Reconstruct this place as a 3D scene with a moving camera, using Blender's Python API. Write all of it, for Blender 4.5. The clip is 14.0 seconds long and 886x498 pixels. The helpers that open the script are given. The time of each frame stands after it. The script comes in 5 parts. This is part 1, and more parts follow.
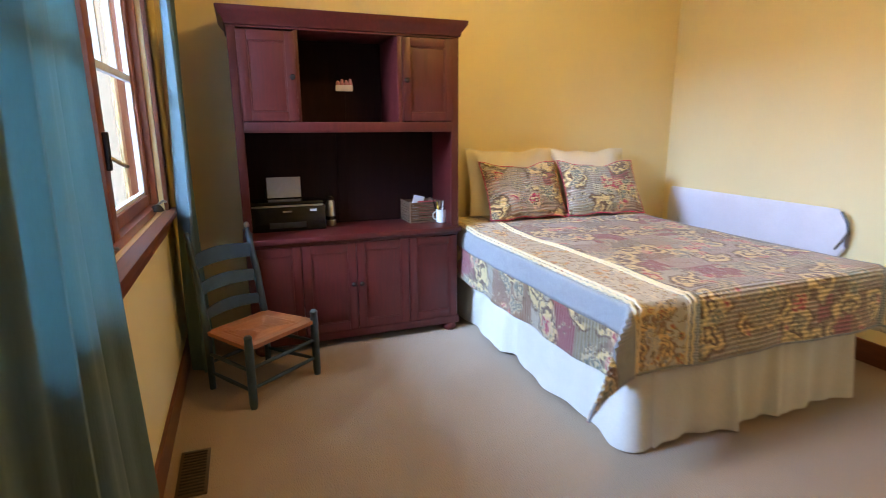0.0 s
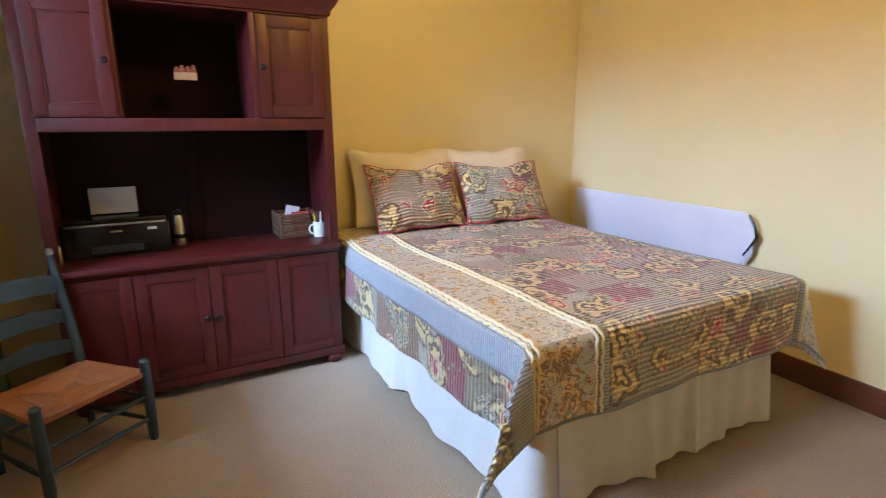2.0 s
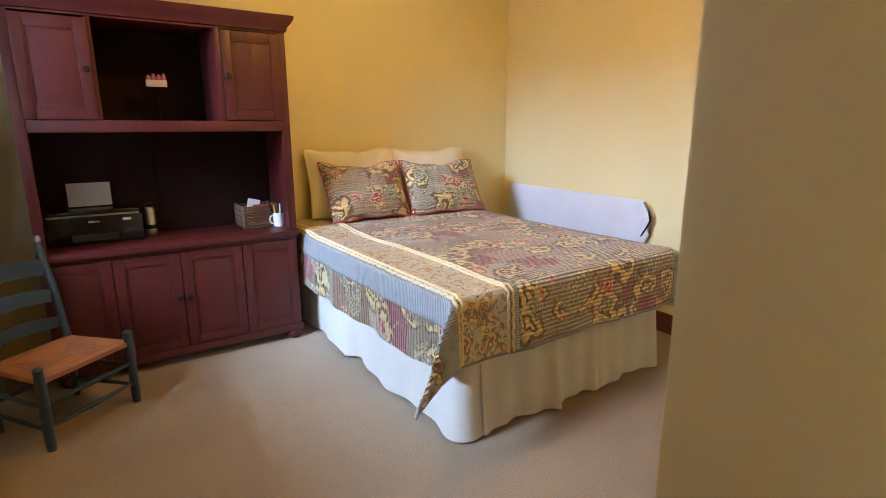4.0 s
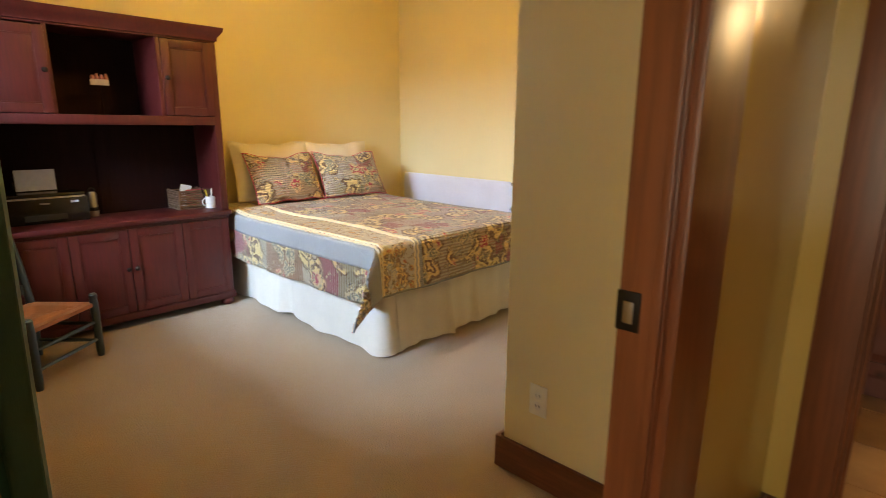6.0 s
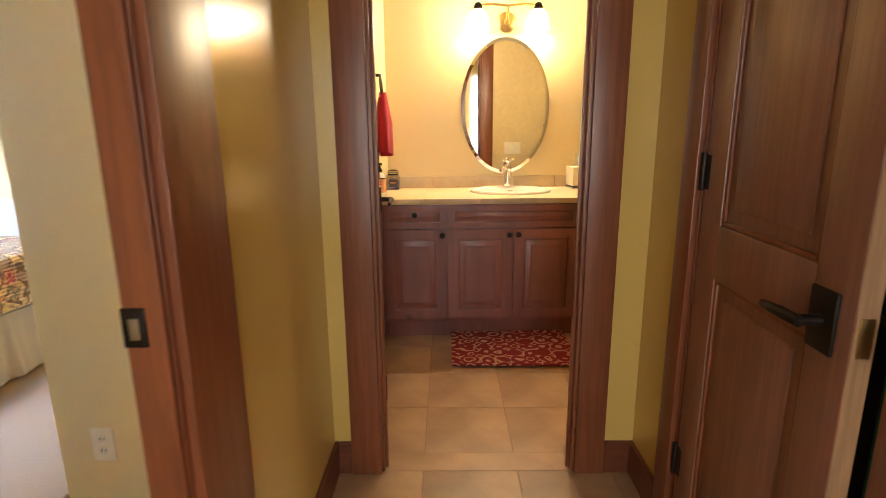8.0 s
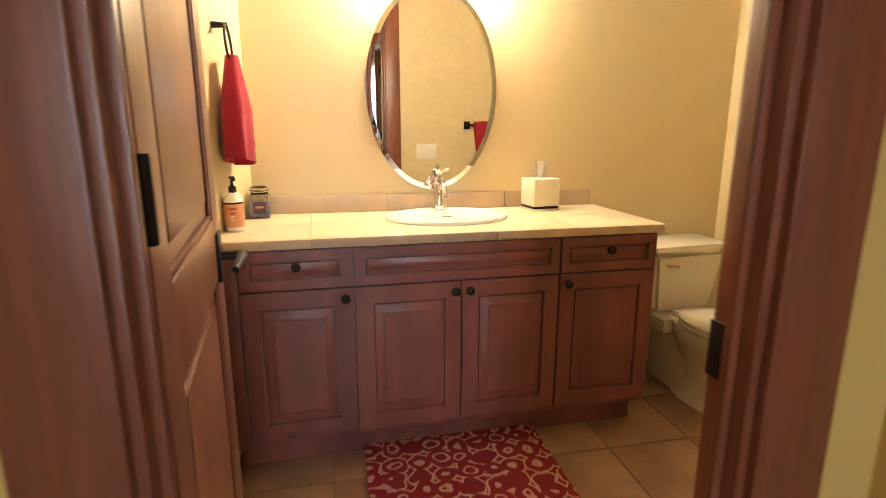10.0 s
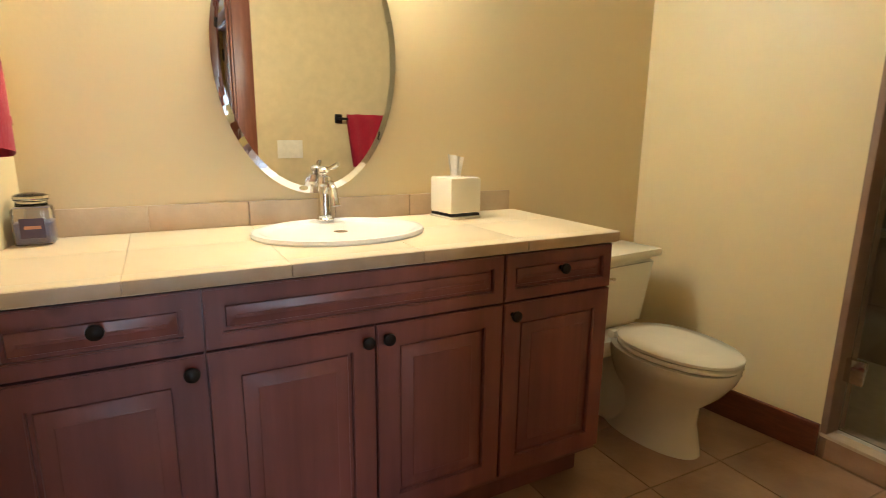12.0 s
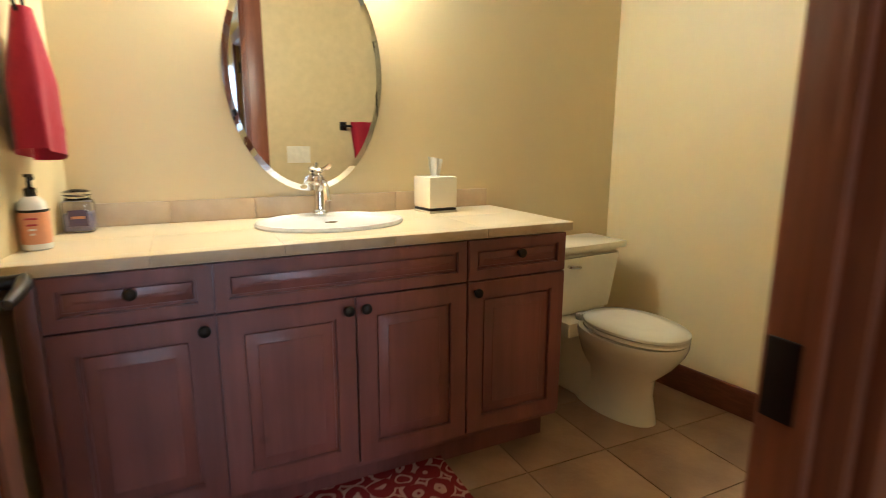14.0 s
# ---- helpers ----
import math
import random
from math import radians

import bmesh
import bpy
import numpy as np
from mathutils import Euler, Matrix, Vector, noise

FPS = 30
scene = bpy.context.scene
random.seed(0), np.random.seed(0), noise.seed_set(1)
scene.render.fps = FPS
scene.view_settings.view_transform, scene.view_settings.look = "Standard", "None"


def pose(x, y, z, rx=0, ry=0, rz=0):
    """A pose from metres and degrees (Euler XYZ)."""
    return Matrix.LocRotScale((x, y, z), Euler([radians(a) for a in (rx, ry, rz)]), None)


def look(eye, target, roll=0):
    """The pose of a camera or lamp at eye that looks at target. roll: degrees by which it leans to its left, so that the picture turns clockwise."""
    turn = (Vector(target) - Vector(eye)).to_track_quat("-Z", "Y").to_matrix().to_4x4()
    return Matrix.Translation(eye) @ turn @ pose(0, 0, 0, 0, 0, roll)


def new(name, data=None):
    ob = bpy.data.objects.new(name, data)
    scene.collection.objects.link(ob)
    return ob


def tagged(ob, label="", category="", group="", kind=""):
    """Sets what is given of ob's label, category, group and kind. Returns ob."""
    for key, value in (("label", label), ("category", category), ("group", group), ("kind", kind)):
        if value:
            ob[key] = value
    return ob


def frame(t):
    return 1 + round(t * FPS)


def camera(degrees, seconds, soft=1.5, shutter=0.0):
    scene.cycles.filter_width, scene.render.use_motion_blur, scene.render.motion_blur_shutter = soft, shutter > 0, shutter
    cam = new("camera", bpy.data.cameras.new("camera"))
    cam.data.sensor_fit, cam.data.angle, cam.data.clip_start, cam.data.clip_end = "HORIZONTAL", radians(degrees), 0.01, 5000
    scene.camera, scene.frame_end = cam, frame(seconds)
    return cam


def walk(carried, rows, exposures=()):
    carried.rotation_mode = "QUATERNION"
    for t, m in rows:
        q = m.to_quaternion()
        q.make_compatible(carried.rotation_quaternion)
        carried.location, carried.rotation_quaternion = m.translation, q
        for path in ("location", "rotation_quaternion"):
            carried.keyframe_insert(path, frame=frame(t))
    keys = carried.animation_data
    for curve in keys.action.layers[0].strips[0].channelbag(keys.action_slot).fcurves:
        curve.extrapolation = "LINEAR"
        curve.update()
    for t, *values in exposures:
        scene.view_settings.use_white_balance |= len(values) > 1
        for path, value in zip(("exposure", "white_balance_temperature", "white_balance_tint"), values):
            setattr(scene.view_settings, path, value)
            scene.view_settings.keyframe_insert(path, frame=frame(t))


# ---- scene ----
cam = camera(79.8, 14.0, 0.5, 0.45)
PATH = [
    (0, (0.731, 0.875, 1.284), (1.416, 2.701, 0.842), -0.3),
    (0.5, (0.848, 1.157, 1.293), (1.379, 3.033, 0.844), -0.3),
    (1, (0.999, 1.293, 1.292), (1.457, 3.189, 0.85), -0.4),
    (1.5, (1.041, 1.254, 1.298), (1.787, 3.052, 0.841), -0.2),
    (2, (1.111, 1.227, 1.287), (2.061, 2.927, 0.833), -0.3),
    (2.5, (1.12, 1.204, 1.287), (2.179, 2.838, 0.833), -0.2),
    (3, (1.087, 1.145, 1.295), (2.189, 2.75, 0.843), -0.2),
    (3.2, (1.065, 1.087, 1.289), (2.167, 2.699, 0.842), -0.2),
    (5.3, (0.535, 0.455, 1.28), (1.695, 2.018, 0.829), 0.2),
    (5.5, (0.469, 0.418, 1.281), (1.718, 1.914, 0.832), 0.3),
    (6, (0.317, 0.272, 1.258), (1.736, 1.61, 0.813), 0.3),
    (6.5, (0.196, 0.19, 1.26), (1.828, 1.261, 0.821), 0.1),
    (7, (0.144, 0.152, 1.276), (2.042, 0.598, 0.829), -0.2),
    (7.5, (0.188, 0.136, 1.278), (2.132, 0.262, 0.837), -0.5),
    (8, (0.316, 0.115, 1.281), (2.263, 0.132, 0.833), -0.5),
    (8.2, (0.418, 0.1, 1.274), (2.365, 0.098, 0.827), -0.4),
    (10.3, (1.721, 0.162, 1.214), (3.622, -0.272, 0.786), 0.3),
    (10.5, (1.812, 0.161, 1.198), (3.712, -0.299, 0.777), 0.5),
    (11, (2.046, 0.169, 1.201), (3.921, -0.378, 0.778), 0.7),
    (11.5, (2.174, 0.173, 1.182), (3.984, -0.563, 0.759), 0.85),
    (12, (2.185, 0.145, 1.16), (3.93, -0.741, 0.746), 0.7),
    (12.5, (2.186, 0.148, 1.143), (3.888, -0.824, 0.746), 0.4),
    (13, (2.181, 0.148, 1.146), (3.866, -0.853, 0.749), 0.3),
    (13.5, (2.122, 0.146, 1.15), (3.811, -0.848, 0.753), 0.25),
    (14, (1.874, 0.136, 1.156), (3.651, -0.693, 0.762), 0.2),
]
EXPOSURES = [(0, -0.34, 7300, 16), (1, -0.38, 7400, 16), (2, -0.48, 7450, 16), (3.2, -0.46, 7500, 16), (5.5, -0.52, 10600, 15), (6.5, -0.2, 10600, 14), (8, 0.46, 7400, 15), (10.5, 0.72, 5950, 11), (11, 0.56, 5650, 8), (12, 0.37, 5200, 5), (14, 0.37, 5000, 3)]
walk(cam, [(t, look(*p)) for t, *p in PATH], EXPOSURES)

# ---- world, daylight, lamps ----
world = bpy.data.worlds.new("world")
scene.world = world
world.use_nodes = True
wn = world.node_tree
sky = wn.nodes.new("ShaderNodeTexSky")
sky.sky_type, sky.sun_disc = "NISHITA", False
sky.sun_elevation, sky.sun_rotation = radians(38), radians(200)
wn.links.new(sky.outputs[0], wn.nodes["Background"].inputs[0])
wn.nodes["Background"].inputs[1].default_value = 0.12


def area_lamp(name, at, toward, w, h, watts, colour):
    d = bpy.data.lights.new(name, "AREA")
    d.shape, d.size, d.size_y, d.energy, d.color = "RECTANGLE", w, h, watts, colour
    ob = new(name, d)
    ob.matrix_world = look(at, toward)
    return ob


def point_lamp(name, at, radius, watts, colour):
    d = bpy.data.lights.new(name, "POINT")
    d.shadow_soft_size, d.energy, d.color = radius, watts, colour
    ob = new(name, d)
    ob.location = at
    return ob


WINDOW_WATTS, HALL_WATTS, SCONCE_WATTS, ROOM_WATTS = 1120, 27, 17, 55
area_lamp("window_daylight", (-1.45, 2.9, 2.5), (3.2, 2.6, 0.9), 1.3, 0.8, WINDOW_WATTS, (0.31, 0.54, 1.0))
point_lamp("ceiling_bulb", (2.10, 2.75, 2.47), 0.09, ROOM_WATTS, (1.0, 0.66, 0.16))
area_lamp("hall_daylight", (-1.58, -0.03, 1.30), (1.0, -0.03, 1.0), 0.75, 1.6, HALL_WATTS, (0.86, 0.93, 1.0))
point_lamp("sconce_bulb_a", (3.90, -0.10, 1.945), 0.05, SCONCE_WATTS, (1.0, 0.92, 0.72))
point_lamp("sconce_bulb_b", (3.90, -0.48, 1.945), 0.05, SCONCE_WATTS, (1.0, 0.92, 0.72))


# ---- materials ----
def mat(name):
    m = bpy.data.materials.new(name)
    m.use_nodes = True
    return m, m.node_tree, m.node_tree.nodes["Principled BSDF"]


def add(nt, kind, **values):
    n = nt.nodes.new("ShaderNode" + kind)
    for key, v in values.items():
        n.inputs[key].default_value = v
    return n


def coords(nt, scale=(1, 1, 1), which="Object"):
    tc = nt.nodes.new("ShaderNodeTexCoord")
    mp = nt.nodes.new("ShaderNodeMapping")
    mp.inputs["Scale"].default_value = scale
    nt.links.new(tc.outputs[which], mp.inputs["Vector"])
    return mp.outputs["Vector"]


def mixc(nt, fac, a, b, mode="MIX"):
    n = nt.nodes.new("ShaderNodeMix")
    n.data_type, n.blend_type = "RGBA", mode
    for sock, v in ((n.inputs[0], fac), (n.inputs[6], a), (n.inputs[7], b)):
        if isinstance(v, (int, float)):
            sock.default_value = v
        elif isinstance(v, tuple):
            sock.default_value = (*v, 1)
        else:
            nt.links.new(v, sock)
    return n.outputs[2]


def ramp(nt, fac, stops):
    n = nt.nodes.new("ShaderNodeValToRGB")
    el = n.color_ramp.elements
    while len(el) < len(stops):
        el.new(0.5)
    for e, (p, c) in zip(el, stops):
        e.position, e.color = p, (*c, 1) if len(c) == 3 else c
    nt.links.new(fac, n.inputs[0])
    return n.outputs[0]


def bump(nt, bsdf, height, strength, distance=0.01):
    b = add(nt, "Bump", Strength=strength, Distance=distance)
    nt.links.new(height, b.inputs["Height"])
    nt.links.new(b.outputs[0], bsdf.inputs["Normal"])


def noise_tex(nt, vec, scale, detail=4, rough=0.55):
    n = add(nt, "TexNoise", Scale=scale, Detail=detail, Roughness=rough)
    nt.links.new(vec, n.inputs["Vector"])
    return n.outputs[0]


def mottled(name, colour, other, rough, scale=3.0, grain=120.0, relief=0.1, dist=0.002, metal=0.0, random_amount=0.0, coat=0.0):
    """Paint, plaster, ceramic: two scales of variation and a fine relief."""
    m, nt, p = mat(name)
    v = coords(nt)
    big = noise_tex(nt, v, scale, 5)
    c = mixc(nt, ramp(nt, big, [(0.35, (0, 0, 0)), (0.7, (1, 1, 1))]), colour, other)
    if random_amount:
        info = nt.nodes.new("ShaderNodeObjectInfo")
        c = mixc(nt, random_amount, c, ramp(nt, info.outputs["Random"], [(0, tuple(k * 0.6 for k in colour)), (1, tuple(min(1, k * 1.3) for k in other))]))
    nt.links.new(c, p.inputs["Base Color"])
    fine = noise_tex(nt, v, grain, 3)
    rr = add(nt, "MapRange")
    rr.inputs["To Min"].default_value, rr.inputs["To Max"].default_value = rough * 0.85, min(1, rough * 1.15)
    nt.links.new(big, rr.inputs["Value"])
    nt.links.new(rr.outputs[0], p.inputs["Roughness"])
    p.inputs["Metallic"].default_value = metal
    p.inputs["Coat Weight"].default_value = coat
    bump(nt, p, fine, relief, dist)
    return m


def wood(name, dark, light, rough, along="Z", scale=1.0, relief=0.12, knots=0.0, lines=0.4):
    m, nt, p = mat(name)
    k = {"X": (0.6, 9, 9), "Y": (9, 0.6, 9), "Z": (9, 9, 0.6)}[along]
    v = coords(nt, tuple(a * scale for a in k))
    streak = noise_tex(nt, v, 1.6, 7, 0.62)
    fine = noise_tex(nt, coords(nt, tuple(a * scale * 7 for a in k)), 1.5, 3, 0.6)
    blot = noise_tex(nt, coords(nt), 2.2, 3)
    c = mixc(nt, ramp(nt, streak, [(0.3, (0, 0, 0)), (0.72, (1, 1, 1))]), dark, light)
    c = mixc(nt, ramp(nt, fine, [(0.42, (lines, lines, lines)), (0.6, (0, 0, 0))]), c, tuple(a * 0.55 for a in dark))
    c = mixc(nt, ramp(nt, blot, [(0.35, (0.0, 0.0, 0.0)), (0.75, (0.5, 0.5, 0.5))]), c, tuple(a * 0.7 for a in dark))
    if knots:
        kv = add(nt, "TexVoronoi", Scale=3.0)
        nt.links.new(coords(nt), kv.inputs["Vector"])
        c = mixc(nt, ramp(nt, kv.outputs["Distance"], [(0.03, (knots, knots, knots)), (0.09, (0, 0, 0))]), c, tuple(a * 0.25 for a in dark))
    nt.links.new(c, p.inputs["Base Color"])
    p.inputs["Roughness"].default_value = rough
    bump(nt, p, fine, relief, 0.001)
    return m


def plain(name, colour, rough, metal=0.0, even=False, **extra):
    m, nt, p = mat(name)
    v = coords(nt)
    c = mixc(nt, noise_tex(nt, v, 35, 3), tuple(k * (0.97 if even else 0.85) for k in colour), tuple(min(1, k * (1.01 if even else 1.1)) for k in colour))
    nt.links.new(c, p.inputs["Base Color"])
    p.inputs["Roughness"].default_value, p.inputs["Metallic"].default_value = rough, metal
    for key, value in extra.items():
        p.inputs[key.replace("_", " ")].default_value = value
    return m


def glow(name, colour, strength):
    m, nt, p = mat(name)
    p.inputs["Base Color"].default_value = (*colour, 1)
    p.inputs["Emission Color"].default_value, p.inputs["Emission Strength"].default_value = (*colour, 1), strength
    return m


def carpet_mat():
    m, nt, p = mat("carpet")
    v = coords(nt)
    big = noise_tex(nt, v, 1.6, 5)
    fine = noise_tex(nt, v, 260, 3)
    vor = add(nt, "TexVoronoi", Scale=190.0)
    nt.links.new(v, vor.inputs["Vector"])
    c = mixc(nt, ramp(nt, big, [(0.3, (0, 0, 0)), (0.7, (1, 1, 1))]), (0.285, 0.190, 0.104), (0.35, 0.238, 0.136))
    c = mixc(nt, ramp(nt, fine, [(0.35, (0.5, 0.5, 0.5)), (0.6, (0, 0, 0))]), c, (0.23, 0.145, 0.075))
    nt.links.new(c, p.inputs["Base Color"])
    p.inputs["Roughness"].default_value = 0.95
    p.inputs["Sheen Weight"].default_value = 0.25
    bump(nt, p, vor.outputs["Distance"], 0.55, 0.006)
    return m


def printed(nt, uv, base, scale, shift, colour, outline, gate, size):
    """Lays ringed, ragged motifs of printed cloth over a colour."""
    def vmath(op, a, b):
        n = nt.nodes.new("ShaderNodeVectorMath")
        n.operation = op
        for k, v in enumerate((a, b)):
            if isinstance(v, tuple):
                n.inputs[k].default_value = v
            else:
                nt.links.new(v, n.inputs[k])
        return n.outputs[0]
    n1 = add(nt, "TexNoise", Scale=scale * 2.6, Detail=3.0)
    nt.links.new(vmath("ADD", uv, (shift, shift * 0.6, 0.0)), n1.inputs["Vector"])
    warped = vmath("ADD", vmath("ADD", uv, (shift * 1.3, shift, 0.0)), vmath("MULTIPLY", n1.outputs["Color"], (0.9 / scale, 0.9 / scale, 0.0)))
    vo = add(nt, "TexVoronoi", Scale=scale)
    vo.voronoi_dimensions = "2D"
    nt.links.new(warped, vo.inputs["Vector"])
    d = vo.outputs["Distance"]
    some = ramp(nt, noise_tex(nt, vmath("ADD", uv, (shift * 2.1, 1.0, 0.0)), scale * 0.55, 1), [(gate - 0.03, (0, 0, 0)), (gate + 0.02, (1, 1, 1))])
    body = ramp(nt, d, [(size + 0.10, (1, 1, 1)), (size + 0.14, (0, 0, 0))])
    rings = ramp(nt, d, [(0.0, (1, 1, 1)), (size * 0.28, (1, 1, 1)), (size * 0.34, (0, 0, 0)), (size * 0.62, (0, 0, 0)), (size * 0.68, (1, 1, 1)), (size, (1, 1, 1)), (size + 0.05, (0, 0, 0))])
    col = mixc(nt, rings, outline, colour)
    return mixc(nt, mixc(nt, 1.0, body, some, "MULTIPLY"), base, col)


def quilt_mat(name="quilt_cloth", big=1.0):
    """Patchwork of printed cloth on UV metres: patches, stripes, flowers, stitched quilting lines."""
    m, nt, p = mat(name)
    uv = coords(nt, (1, 1, 1), "UV")
    sep = nt.nodes.new("ShaderNodeSeparateXYZ")
    nt.links.new(uv, sep.inputs[0])

    def mathn(op, a, b=None):
        n = nt.nodes.new("ShaderNodeMath")
        n.operation = op
        for i, v in enumerate((a, b)):
            if v is None:
                continue
            if isinstance(v, (int, float)):
                n.inputs[i].default_value = v
            else:
                nt.links.new(v, n.inputs[i])
        return n.outputs[0]

    u, w = sep.outputs[0], sep.outputs[1]
    cell = nt.nodes.new("ShaderNodeCombineXYZ")
    nt.links.new(mathn("FLOOR", mathn("MULTIPLY", u, 4.6 / big)), cell.inputs[0])
    nt.links.new(mathn("FLOOR", mathn("MULTIPLY", w, 5.0 / big)), cell.inputs[1])
    rnd = nt.nodes.new("ShaderNodeTexWhiteNoise")
    rnd.noise_dimensions = "2D"
    nt.links.new(cell.outputs[0], rnd.inputs["Vector"])
    patch = ramp(nt, rnd.outputs["Value"], [(0.0, (0.36, 0.20, 0.12)), (0.17, (0.45, 0.33, 0.23)), (0.34, (0.36, 0.10, 0.10)),
                                            (0.48, (0.33, 0.27, 0.17)), (0.62, (0.36, 0.29, 0.24)), (0.80, (0.46, 0.28, 0.21)), (0.9, (0.56, 0.48, 0.36))])
    nt.nodes[-1].color_ramp.interpolation = "CONSTANT"
    # woven stripes on some of the patches
    st = mathn("GREATER_THAN", mathn("SINE", mathn("MULTIPLY", w, 330.0)), 0.1)
    some = mathn("GREATER_THAN", rnd.outputs["Value"], 0.55)
    c = mixc(nt, mathn("MULTIPLY", mathn("MULTIPLY", st, some), 0.6), patch, (0.62, 0.58, 0.50))
    # printed flowers and leaves: ringed motifs with ragged outlines
    c = printed(nt, uv, c, 4.6, 0.0, (0.88, 0.70, 0.34), (0.19, 0.10, 0.05), 0.43, 0.31)
    c = printed(nt, uv, c, 7.0, 5.2, (0.56, 0.04, 0.09), (0.80, 0.58, 0.34), 0.57, 0.24)
    c = printed(nt, uv, c, 8.0, 9.7, (0.23, 0.24, 0.19), (0.70, 0.58, 0.36), 0.54, 0.26)
    c = printed(nt, uv, c, 26.0, 3.1, (0.80, 0.66, 0.40), (0.12, 0.07, 0.05), 0.57, 0.22)
    nt.links.new(c, p.inputs["Base Color"])
    p.inputs["Roughness"].default_value = 0.33
    p.inputs["Sheen Weight"].default_value = 0.2
    rows = mathn("SINE", mathn("MULTIPLY", w, 330.0))
    puff = mathn("ADD", mathn("MULTIPLY", rows, 0.5), noise_tex(nt, uv, 60, 2))
    bump(nt, p, puff, 1.0, 0.009)
    return m


def band_mat():
    """Paisley border of the quilt: swirling print on a grey-tan ground."""
    m, nt, p = mat("paisley_border")
    uv = coords(nt, (1, 1, 1), "UV")
    c = mixc(nt, noise_tex(nt, uv, 40, 3), (0.46, 0.43, 0.36), (0.64, 0.60, 0.52))
    c = printed(nt, uv, c, 7.0, 1.7, (0.80, 0.56, 0.26), (0.30, 0.18, 0.11), 0.56, 0.28)
    c = printed(nt, uv, c, 14.0, 6.4, (0.36, 0.37, 0.38), (0.74, 0.64, 0.46), 0.46, 0.26)
    c = printed(nt, uv, c, 17.0, 2.9, (0.45, 0.13, 0.07), (0.70, 0.50, 0.20), 0.60, 0.24)
    c = printed(nt, uv, c, 40.0, 8.8, (0.66, 0.55, 0.34), (0.10, 0.06, 0.04), 0.50, 0.22)
    nt.links.new(c, p.inputs["Base Color"])
    p.inputs["Roughness"].default_value = 0.45
    bump(nt, p, noise_tex(nt, uv, 55, 3), 0.5, 0.006)
    return m


def stripe_mat():
    """Grey-blue ticking stripe of the quilt's drop."""
    m, nt, p = mat("ticking_stripe")
    uv = coords(nt, (1, 1, 1), "UV")
    wv = add(nt, "TexWave", Scale=26.0, Distortion=0.3, Detail=1.0)
    wv.bands_direction = "Y"
    nt.links.new(uv, wv.inputs["Vector"])
    c = ramp(nt, wv.outputs[0], [(0.3, (0.22, 0.23, 0.24)), (0.5, (0.60, 0.60, 0.57)), (0.85, (0.36, 0.37, 0.37))])
    c = mixc(nt, ramp(nt, noise_tex(nt, uv, 30, 3), [(0.5, (0, 0, 0)), (0.8, (0.5, 0.5, 0.5))]), c, (0.2, 0.18, 0.15))
    nt.links.new(c, p.inputs["Base Color"])
    p.inputs["Roughness"].default_value = 0.6
    bump(nt, p, wv.outputs[0], 0.4, 0.004)
    return m


def cloth_mat(name, colour, rough=0.85, weave=900.0, streak=0.0, relief=0.25):
    m, nt, p = mat(name)
    v = coords(nt)
    n = noise_tex(nt, v, 6, 4)
    f = noise_tex(nt, coords(nt, (1, 1, 0.15)), weave * 0.5, 3)
    c = mixc(nt, n, tuple(k * 0.88 for k in colour), tuple(min(1, k * 1.08) for k in colour))
    c = mixc(nt, ramp(nt, f, [(0.4, (0.35, 0.35, 0.35)), (0.6, (0, 0, 0))]), c, tuple(k * 0.75 for k in colour))
    nt.links.new(c, p.inputs["Base Color"])
    p.inputs["Roughness"].default_value = rough
    p.inputs["Sheen Weight"].default_value = 0.15
    bump(nt, p, f, relief, 0.002)
    return m


def curtain_mat():
    """Teal cloth that lets some daylight through."""
    m = cloth_mat("teal_curtain_cloth", (0.125, 0.195, 0.20), 0.8, 700, relief=0.4)
    nt = m.node_tree
    p = nt.nodes["Principled BSDF"]
    tr = add(nt, "BsdfTranslucent", Color=(0.19, 0.38, 0.38, 1))
    mx = nt.nodes.new("ShaderNodeMixShader")
    mx.inputs[0].default_value = 0.36
    nt.links.new(p.outputs[0], mx.inputs[1])
    nt.links.new(tr.outputs[0], mx.inputs[2])
    nt.links.new(mx.outputs[0], nt.nodes["Material Output"].inputs[0])
    return m


def rug_mat():
    """Red bath rug with pale scrolls."""
    m, nt, p = mat("scroll_rug")
    v = coords(nt)
    vo = add(nt, "TexVoronoi", Scale=12.0, Randomness=0.3)
    wob = add(nt, "TexNoise", Scale=13.0, Detail=1.0)
    nt.links.new(v, wob.inputs["Vector"])
    nt.links.new(mixc(nt, 0.045, v, wob.outputs["Color"]), vo.inputs["Vector"])
    n = nt.nodes.new("ShaderNodeMath")
    n.operation = "SINE"
    k = nt.nodes.new("ShaderNodeMath")
    k.operation = "MULTIPLY"
    k.inputs[1].default_value = 21.0
    nt.links.new(vo.outputs["Distance"], k.inputs[0])
    nt.links.new(k.outputs[0], n.inputs[0])
    c = mixc(nt, ramp(nt, n.outputs[0], [(0.55, (0, 0, 0)), (0.75, (1, 1, 1))]), (0.26, 0.012, 0.022), (0.60, 0.34, 0.27))
    nt.links.new(c, p.inputs["Base Color"])
    p.inputs["Roughness"].default_value = 0.95
    bump(nt, p, noise_tex(nt, v, 300, 3), 0.6, 0.005)
    return m


